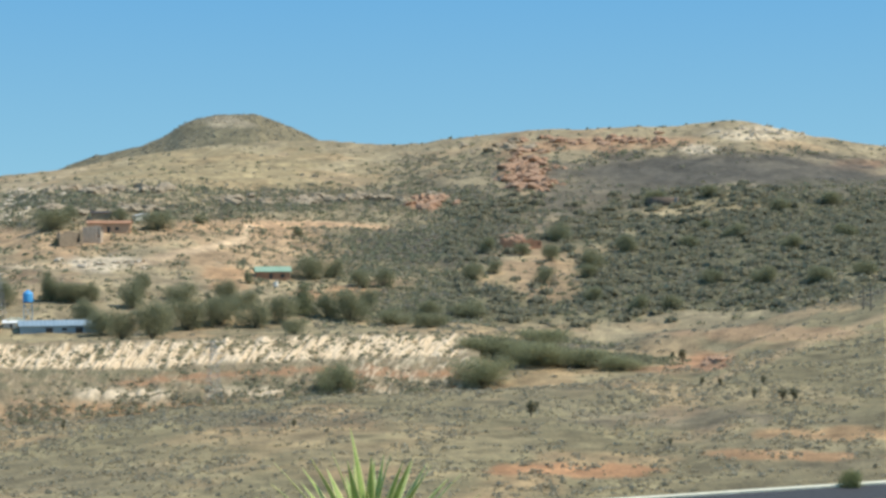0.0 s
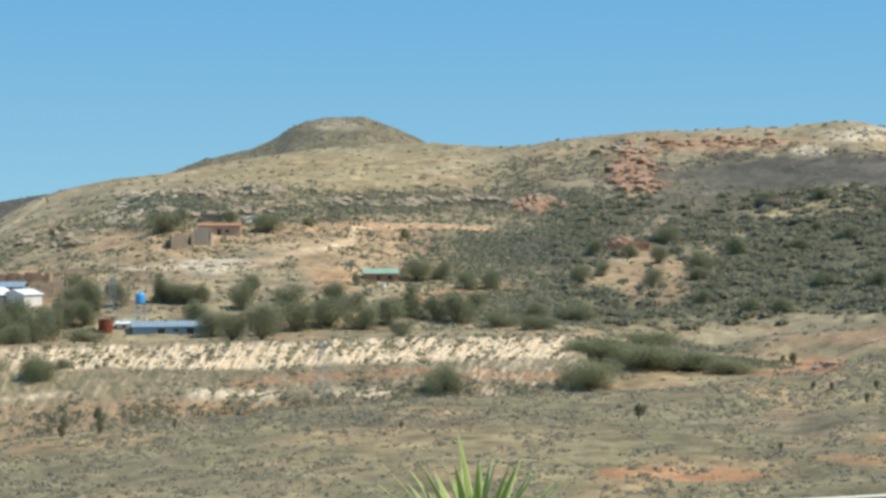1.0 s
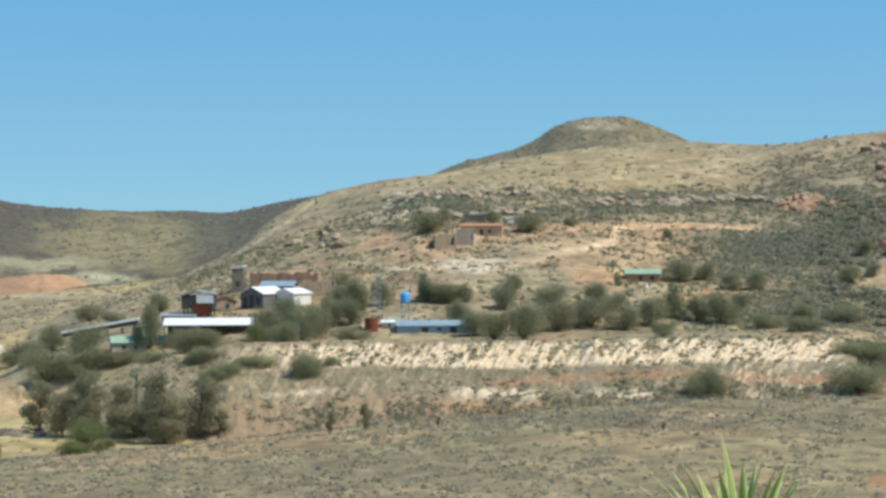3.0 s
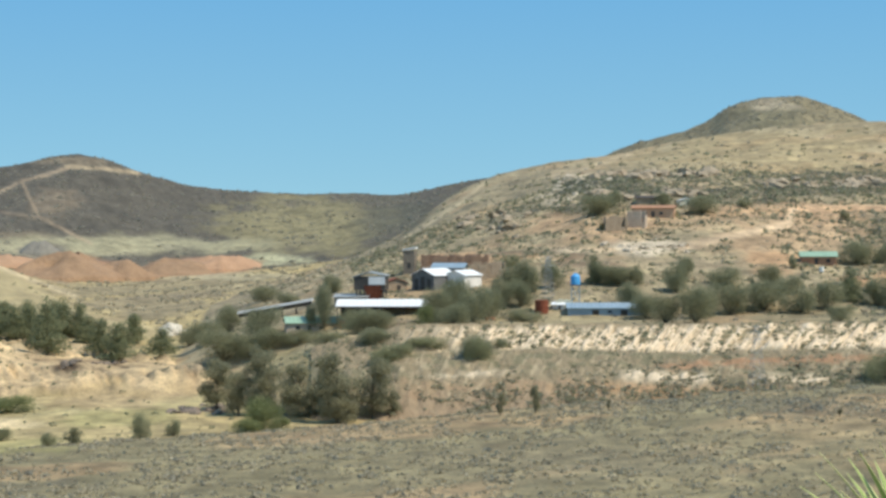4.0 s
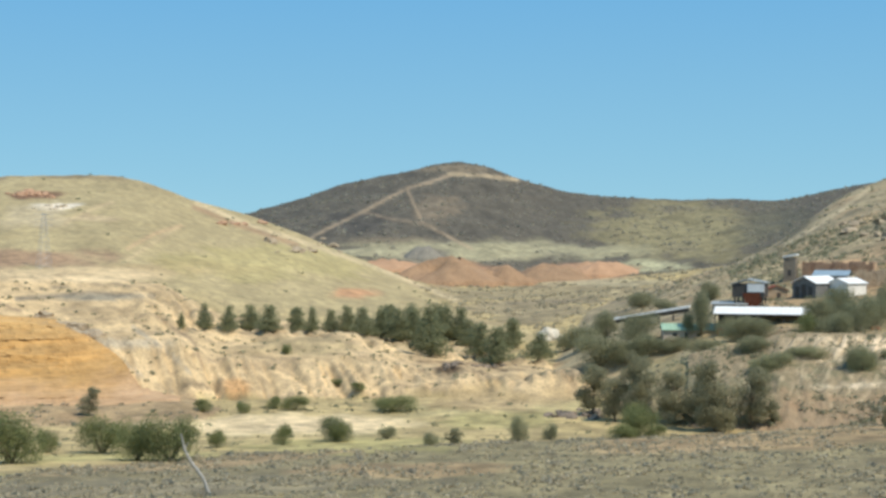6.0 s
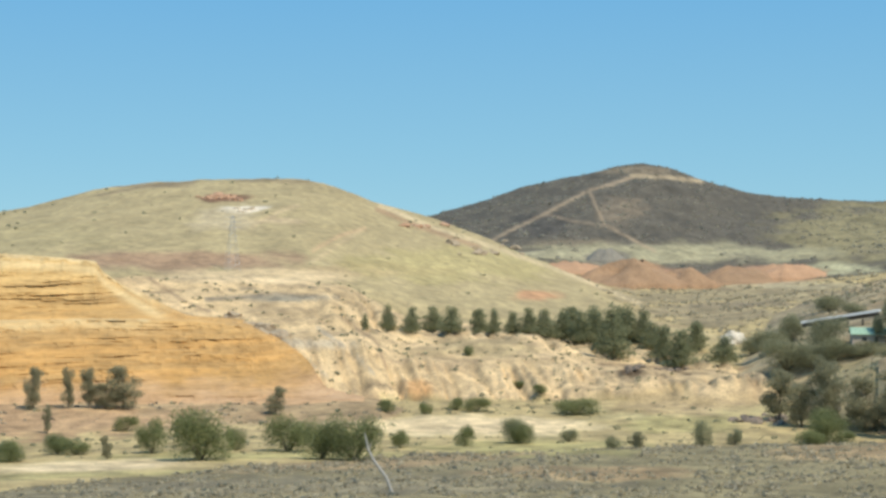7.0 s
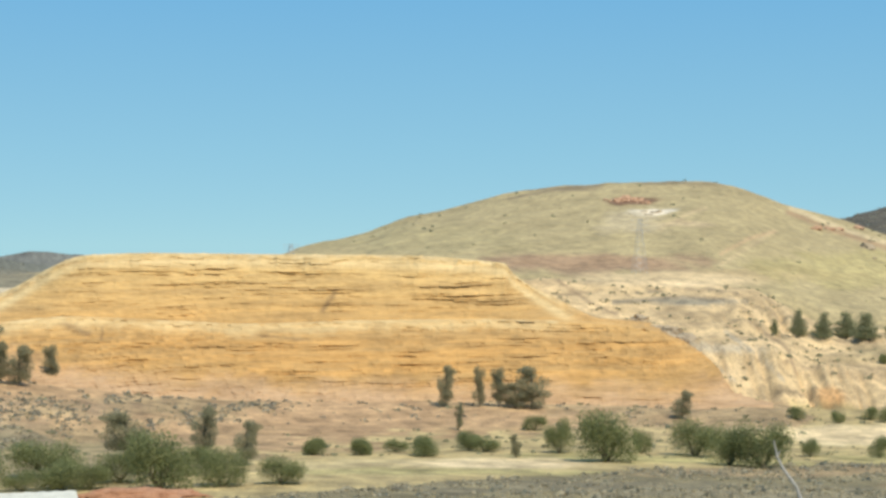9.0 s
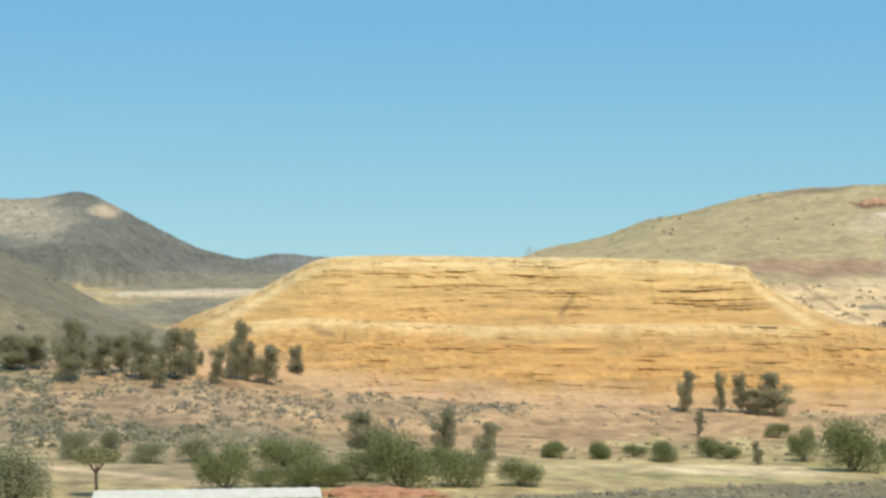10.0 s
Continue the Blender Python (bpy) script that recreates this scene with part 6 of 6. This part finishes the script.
bmesh.ops.solidify(bm, geom=bm.faces[:], thickness=0.6)
part("tank_wall", bm, surface("stained_concrete", (0.10, 0.075, 0.055), (0.22, 0.17, 0.13), 0.7), ob)
part("buttress", block(bmesh.new(), 20 * k, 25 * k, -2 * k, 6 * k, -2, 15 * k, 0.1), CONCRETE, ob)

# blue-grey store, cream pump house, rusty tank
long_shed("blue_store", 26.8, -2.86, 138, 13, 9, 40, BLUETIN, BLUETIN, "long low store with blue-grey tin walls and roof", 2, (("door", -20, 0, 12, 10), ("door", 30, 0, 12, 10), ("window", 5, 5, 8, 4)), "pale blue-grey tin")
ob, k = stand("pump_house", 28.35, -2.62, "small cream pump house with arched openings", "pump house", 4)
part("wall_shell", block(bmesh.new(), -14 * k, 14 * k, 0, 18 * k, -1, 13 * k, 0.05), CREAM, ob)
part("parapet", prism(bmesh.new(), [(-14 * k, 13 * k), (14 * k, 13 * k), (14 * k, 15 * k), (9 * k, 15 * k), (6 * k, 17 * k), (0, 15 * k), (-7 * k, 18 * k), (-10 * k, 15 * k), (-14 * k, 15 * k)], 0, 1.2 * k), CREAM, ob)
# dark panels paint the shade inside the arches
for x in (-7, 6):
    pane = part("arch", prism(bmesh.new(), [((x - 3) * k, 0.5 * k), ((x + 3) * k, 0.5 * k), ((x + 3) * k, 6 * k), ((x + 1.8) * k, 8 * k), (x * k, 8.8 * k), ((x - 1.8) * k, 8 * k), ((x - 3) * k, 6 * k)], -0.06, 0.1), SHADOWY, ob)
ob, k = stand("rusty_tank", 29.15, -2.82, "upright rusty red steel tank", "tank")
bm = bmesh.new()
bmesh.ops.create_cone(bm, cap_ends=True, segments=24, radius1=12 * k, radius2=12 * k, depth=26 * k, matrix=Matrix.Translation((0, 12 * k, 12 * k)))
part("shell", bm, RUST, ob)
for z in (6, 14, 22):
    bm = bmesh.new()
    bmesh.ops.create_cone(bm, cap_ends=True, segments=24, radius1=12.4 * k, radius2=12.4 * k, depth=0.9 * k, matrix=Matrix.Translation((0, 12 * k, z * k)))
    part("hoop", bm, RUST, ob)
ob, k = stand("blue_water_tank", 27.93, -2.42, "bright blue plastic water tank on a steel stand", "water tank")
bm = bmesh.new()
for r0, r1, z0, z1 in ((8.3, 8.6, 33, 40), (8.6, 8.3, 40, 47), (8.3, 6.5, 47, 50), (6.5, 2.5, 50, 52)):
    bmesh.ops.create_cone(bm, cap_ends=True, segments=24, radius1=r0 * k, radius2=r1 * k, depth=(z1 - z0) * k, matrix=Matrix.Translation((0, 0, (z0 + z1) / 2 * k)))
part("tank", bm, BLUE, ob)
bm = bmesh.new()
bmesh.ops.create_cone(bm, cap_ends=True, segments=16, radius1=2.6 * k, radius2=2.4 * k, depth=1.6 * k, matrix=Matrix.Translation((0, 0, 52.6 * k)))
part("lid", bm, BLUE, ob)
part("platform", block(bmesh.new(), -9 * k, 9 * k, -9 * k, 9 * k, 31.5 * k, 33 * k), SHADOWY, ob)
for x in (-7, 7):
    for y in (-7, 7):
        part("leg", block(bmesh.new(), (x - 0.8) * k, (x + 0.8) * k, (y - 0.8) * k, (y + 0.8) * k, -1, 31.5 * k), BLUETIN, ob)
for s in (-1, 1):
    bm = bmesh.new()
    limb(bm, (-7 * k * s, -7 * k, 2 * k), (7 * k * s, -7 * k, 30 * k), 0.5 * k, 0.5 * k, 4)
    part("brace", bm, BLUETIN, ob)
long_shed("white_hut", 28.55, -2.66, 20, 9, 5, 16, WHITEWASH, TIN, "small whitewashed hut beside the pump house", -4, (("door", 2, 0, 4, 7),))
# parked orange drums by the trees
for a in (31.0, 30.9, 31.12):
    ob, k = stand("oil_drum", a, -3.03, "orange steel oil drum under the trees", "drum", 0, "orange oil drums")
    bm = bmesh.new()
    for z0, z1, rr in ((0, 5.5, 2.6), (2.4, 2.8, 2.8), (5.4, 5.9, 2.7)):
        bmesh.ops.create_cone(bm, cap_ends=True, segments=14, radius1=rr * k, radius2=rr * k, depth=(z1 - z0) * k, matrix=Matrix.Translation((0, 0, (z0 + z1) / 2 * k)))
    part("barrel", bm, BRICK, ob)
# white spoil heap in the gap of the valley
ob, k = stand("white_spoil_heap", 42.46, -3.5, "white heap of quarried spoil in the valley gap", "spoil heap")
bm = bmesh.new()
bmesh.ops.create_icosphere(bm, subdivisions=4, radius=1)
for v in bm.verts:
    n = noise.noise(v.co * 2.3) * 0.22 + noise.noise(v.co * 7) * 0.07
    v.co = Vector((v.co.x * 24 * k, v.co.y * 18 * k, max(v.co.z, -0.3) * 21 * k)) * (1 + n)
part("heap", bm, surface("chalky_spoil", (0.52, 0.46, 0.36), (0.72, 0.66, 0.54), 0.5, bump=0.5), ob)


# cones of red and grey spoil before the burnt hill
def spoil_cone(a, e, wide, high, mat, label, seed):
    ob, k = stand("spoil_cone", a, e, label, "spoil heap", 0, "spoil cones")
    bm = bmesh.new()
    bmesh.ops.create_cone(bm, cap_ends=False, segments=72, radius1=1, radius2=0.28, depth=1, matrix=Matrix.Translation((0, 0, 0.5)))
    bmesh.ops.subdivide_edges(bm, edges=[ed for ed in bm.edges if abs(ed.verts[0].co.z - ed.verts[1].co.z) > 0.5], cuts=10)
    for v in bm.verts:
        b = math.atan2(v.co.y, v.co.x)
        f = 1 + 0.18 * noise.noise((math.cos(b) * 2, math.sin(b) * 2, seed)) + 0.07 * noise.noise((b * 9, v.co.z * 2, seed))
        top = 1 - 0.25 * max(0, v.co.z - 0.6)
        v.co = Vector((v.co.x * f * wide * k / 2, v.co.y * f * wide * k / 2, (v.co.z * top * (0.85 + 0.5 * noise.noise((b * 1.3, seed * 3.1, 0.5))) - 0.12 if v.co.z > 0.01 else -0.9) * high * k))
    for fc in bm.faces:
        fc.smooth = True
    bmesh.ops.contextual_create(bm, geom=[ed for ed in bm.edges if ed.is_boundary and ed.verts[0].co.z > high * k * 0.4])
    part("slope", bm, mat, ob)


REDSPOIL = surface("red_spoil", (0.23, 0.145, 0.085), (0.41, 0.26, 0.15), 0.16, bump=0.5)
ORANGESPOIL = surface("orange_spoil", (0.36, 0.21, 0.12), (0.52, 0.32, 0.19), 0.16, bump=0.4)
GREYSPOIL = surface("grey_spoil", (0.17, 0.155, 0.13), (0.27, 0.25, 0.2), 0.12, bump=0.3)
spoil_cone(46.3, -1.35, 250, 46, REDSPOIL, "red-brown flat-topped heap of mine spoil", 1)
spoil_cone(44.3, -1.4, 150, 34, REDSPOIL, "red-brown flat-topped heap of mine spoil", 2)
spoil_cone(42.2, -1.3, 190, 36, REDSPOIL, "red-brown flat-topped heap of mine spoil", 3)
spoil_cone(40.6, -1.12, 170, 28, ORANGESPOIL, "orange-brown heap of mine spoil", 4)
spoil_cone(48.3, -0.95, 200, 26, ORANGESPOIL, "orange-brown heap of mine spoil", 6)
spoil_cone(47.0, -0.52, 84, 24, GREYSPOIL, "grey cone of mine spoil", 5)


# ---- power line and poles ----
def lattice_pylon(a, e, high, wide, far=None):
    """A lattice mast: four legs, rings, diagonals and cross arms."""
    ob, k = stand("lattice_pylon", a, e, "slender grey steel lattice pylon", "pylon", 20, "lattice pylons", far)
    h, w = high * k, wide * k / 2
    t = max(0.035, 0.28 * k)
    at = lambda sx, sy, z: (sx * w * (1 - 0.8 * z / h), sy * w * (1 - 0.8 * z / h), z)
    for sx in (-1, 1):
        for sy in (-1, 1):
            bm = bmesh.new()
            limb(bm, at(sx, sy, -1), at(sx, sy, h), t, t * 0.7, 4)
            part("leg", bm, GALV, ob)
    n = 8
    for i in range(n):
        z0, z1 = h * i / n, h * (i + 1) / n
        bm = bmesh.new()
        for (ax, ay), (bx, by) in (((-1, -1), (1, -1)), ((1, -1), (1, 1)), ((1, 1), (-1, 1)), ((-1, 1), (-1, -1))):
            limb(bm, at(ax, ay, z0), at(bx, by, z1), t * 0.6, t * 0.6, 3)
            limb(bm, at(bx, by, z0), at(ax, ay, z1), t * 0.6, t * 0.6, 3)
        part("bracing", bm, GALV, ob)
    for z in (0.78, 0.88, 0.97):
        bm = bmesh.new()
        limb(bm, (-wide * k * 0.75, 0, z * h), (wide * k * 0.75, 0, z * h), t, t, 4)
        part("cross_arm", bm, GALV, ob)


lattice_pylon(21.5, -5.42, 110, 26)
lattice_pylon(28.92, -2.3, 78, 20)
lattice_pylon(60.48, -0.9, 96, 22)
lattice_pylon(73.05, -0.45, 50, 20, 560)
for a, e, h in ((-1.66, -2.15, 44), (-1.91, -2.18, 46)):
    ob, k = stand("timber_pole", a, e, "weathered timber power pole on the slope", "pole", 0, "timber poles")
    bm = bmesh.new()
    limb(bm, (0, 0, -1), (0, 0, h * k), 1.2 * k, 0.8 * k, 8)
    part("pole", bm, POLEWOOD, ob)
    bm = bmesh.new()
    limb(bm, (-5 * k, 0, h * k * 0.93), (5 * k, 0, h * k * 0.93), 0.6 * k, 0.6 * k, 4)
    part("cross_arm", bm, POLEWOOD, ob)
# dead leaning snag
ob, k = stand("dead_snag", 54.78, -8.95, "bare grey dead branch leaning out of the scrub", "snag")
bm = bmesh.new()
for p, q, r0, r1 in (((8, 0, -14), (-8, 0, 30), 3.4, 3.0), ((-8, 0, 30), (-29, 1, 58), 3.0, 2.6), ((-29, 1, 58), (-40, 2, 80), 2.6, 2.0), ((-40, 2, 80), (-46, 3, 108), 2.0, 1.0), ((-40, 2, 80), (-34, 3, 92), 1.3, 0.5), ((-8, 0, 30), (-18, -1, 38), 1.4, 0.6)):
    limb(bm, Vector(p) * k, Vector(q) * k, r0 * k, r1 * k, 7)
part("branch", bm, surface("bleached_wood", (0.26, 0.25, 0.23), (0.46, 0.44, 0.40), 5.0), ob)

# ---- road, wall top, roof and mound of the near slope ----
p0, p1 = sight(6.0, -9.06)[0], sight(-2.4, -8.3)[0]
along = (p1 - p0).normalized()
side = along.cross(Vector((0, 0, 1)))
if side.dot(Vector((0, 0, EYE)) - p0) < 0:
    side = -side


def strip(name, d0, d1, z0, z1, mat, label, category):
    bm = bmesh.new()
    n = 60
    ring = []
    for i in range(n + 1):
        c = p0 + along * (-30 + 110 * i / n)
        ring.append([bm.verts.new(c + side * d + Vector((0, 0, z))) for d, z in ((d0, z0 - 3.5), (d0, z0), (d1, z1), (d1, z1 - 3.5))])
    for i in range(n):
        for j in range(3):
            bm.faces.new((ring[i][j], ring[i + 1][j], ring[i + 1][j + 1], ring[i][j + 1]))
    bmesh.ops.recalc_face_normals(bm, faces=bm.faces)
    me = bpy.data.meshes.new(name)
    bm.to_mesh(me)
    bm.free()
    me.materials.append(mat)
    return tagged(new(name, me), label, category, kind="structure")


strip("kerb", -0.9, 0.3, 0.62, 0.62, CREAM, "pale concrete kerb strip along the road", "kerb")
strip("road", 0.3, 9.4, 0.42, 0.4, TAR, "dark asphalt road below the slope", "road")
strip("road_line", 8.6, 8.9, 0.42, 0.42, YELLOW, "yellow painted edge line on the road", "road marking")
strip("shoulder", 9.4, 13.5, 0.39, 0.2, surface("verge_gravel", (0.3, 0.235, 0.16), (0.48, 0.39, 0.27), 1.2), "bare earth shoulder of the road", "shoulder")
ob, k = stand("tin_roofed_shed", 84.6, -9.0, "pale tin-roofed shed at the foot of the terrace", "shed", 0)
part("wall_shell", block(bmesh.new(), -190 * k, 190 * k, 0, 60 * k, -3, 3 * k), CONCRETE, ob)
part("roof", ribbed(bmesh.new(), -200 * k, 200 * k, -6 * k, 66 * k, 4 * k, 10 * k, 0.7), surface("weathered_roof", (0.48, 0.47, 0.40), (0.68, 0.66, 0.57), 0.6, 0.6), ob, "pale weathered tin roof")
ob, k = stand("earth_mound", 78.2, -8.9, "mound of bare red earth with a broken edge", "mound")
bm = bmesh.new()
bmesh.ops.create_icosphere(bm, subdivisions=5, radius=1)
for v in bm.verts:
    n = noise.noise(v.co * 3.1) * 0.16 + noise.noise(v.co * 9) * 0.08
    v.co = Vector((v.co.x * 110 * k, v.co.y * 40 * k, max(v.co.z, -0.4) * 17 * k * (1 - 0.35 * v.co.x))) * (1 + n)
part("earth", bm, REDEARTH, ob)

# ---- agave on the terrace ----
AGAVE = surface("agave_leaf", (0.20, 0.29, 0.07), (0.36, 0.44, 0.14), 8.0, 0.5, bump=0.1, vary=0.25)
EDGE = surface("agave_margin", (0.62, 0.60, 0.24), (0.76, 0.72, 0.38), 8.0, 0.5, bump=0.0)


def agave():
    d = 12.0
    root = tagged(new("agave"), "variegated agave with stiff green and yellow-edged leaves", "agave")
    ground = on_ground(15.95, d)
    root.matrix_basis = Matrix.Translation(ground) @ Matrix.Rotation(radians(15.95), 4, "Z")
    heart = EYE - ground.z - d * math.tan(radians(11.9))
    bm = bmesh.new()
    limb(bm, (0, 0, -0.1), (0, 0, heart), 0.16, 0.12, 10)
    part("stem", bm, BARK, root)
    rng = random.Random(8)
    for i in range(56):
        out = radians(3 + 66 * (i / 56) ** 0.85 + rng.uniform(-5, 5))
        turn = i * 2.399 + rng.uniform(-0.3, 0.3)
        length = rng.uniform(1.05, 1.27)
        wide = rng.uniform(0.044, 0.06)
        for name, w0, w1, lift, mat in (("leaf", 0.0, 0.72, 0.0, AGAVE), ("margin", 0.72, 1.0, 0.0, EDGE)):
            bm = bmesh.new()
            for s in ((-1, 1) if name == "margin" else (0,)):
                rows = []
                for j in range(9):
                    t = j / 8
                    wj = wide * (0.75 + 1.3 * t * (1 - t)) * (1 - t ** 3) + 0.001
                    reach, up = length * t * math.sin(out + 0.15 * t), length * t * math.cos(out + 0.15 * t)
                    span = (-w1 * wj, 0.0, w1 * wj) if s == 0 else (s * w0 * wj, s * (w0 + w1) / 2 * wj, s * w1 * wj)
                    dish = lambda q: 0.35 * abs(q) - 0.012
                    rows.append([[bm.verts.new((q * -math.sin(turn) + (reach - dish(q) * math.cos(out)) * math.cos(turn), q * math.cos(turn) + (reach - dish(q) * math.cos(out)) * math.sin(turn), heart - 0.08 + up + dish(q) * math.sin(out) + h)) for q in span] for h in (0, -0.006)])
                for j in range(8):
                    for h in (0, 1):
                        for q in (0, 1):
                            bm.faces.new((rows[j][h][q], rows[j][h][q + 1], rows[j + 1][h][q + 1], rows[j + 1][h][q]))
                    for q in (0, 2):
                        bm.faces.new((rows[j][0][q], rows[j + 1][0][q], rows[j + 1][1][q], rows[j][1][q]))
            bmesh.ops.recalc_face_normals(bm, faces=bm.faces)
            for f in bm.faces:
                f.smooth = True
            blade = part(name, bm, mat, root if name == "leaf" else blade_of, "" if name == "leaf" else "yellow leaf margin")
            blade_of = blade


agave()
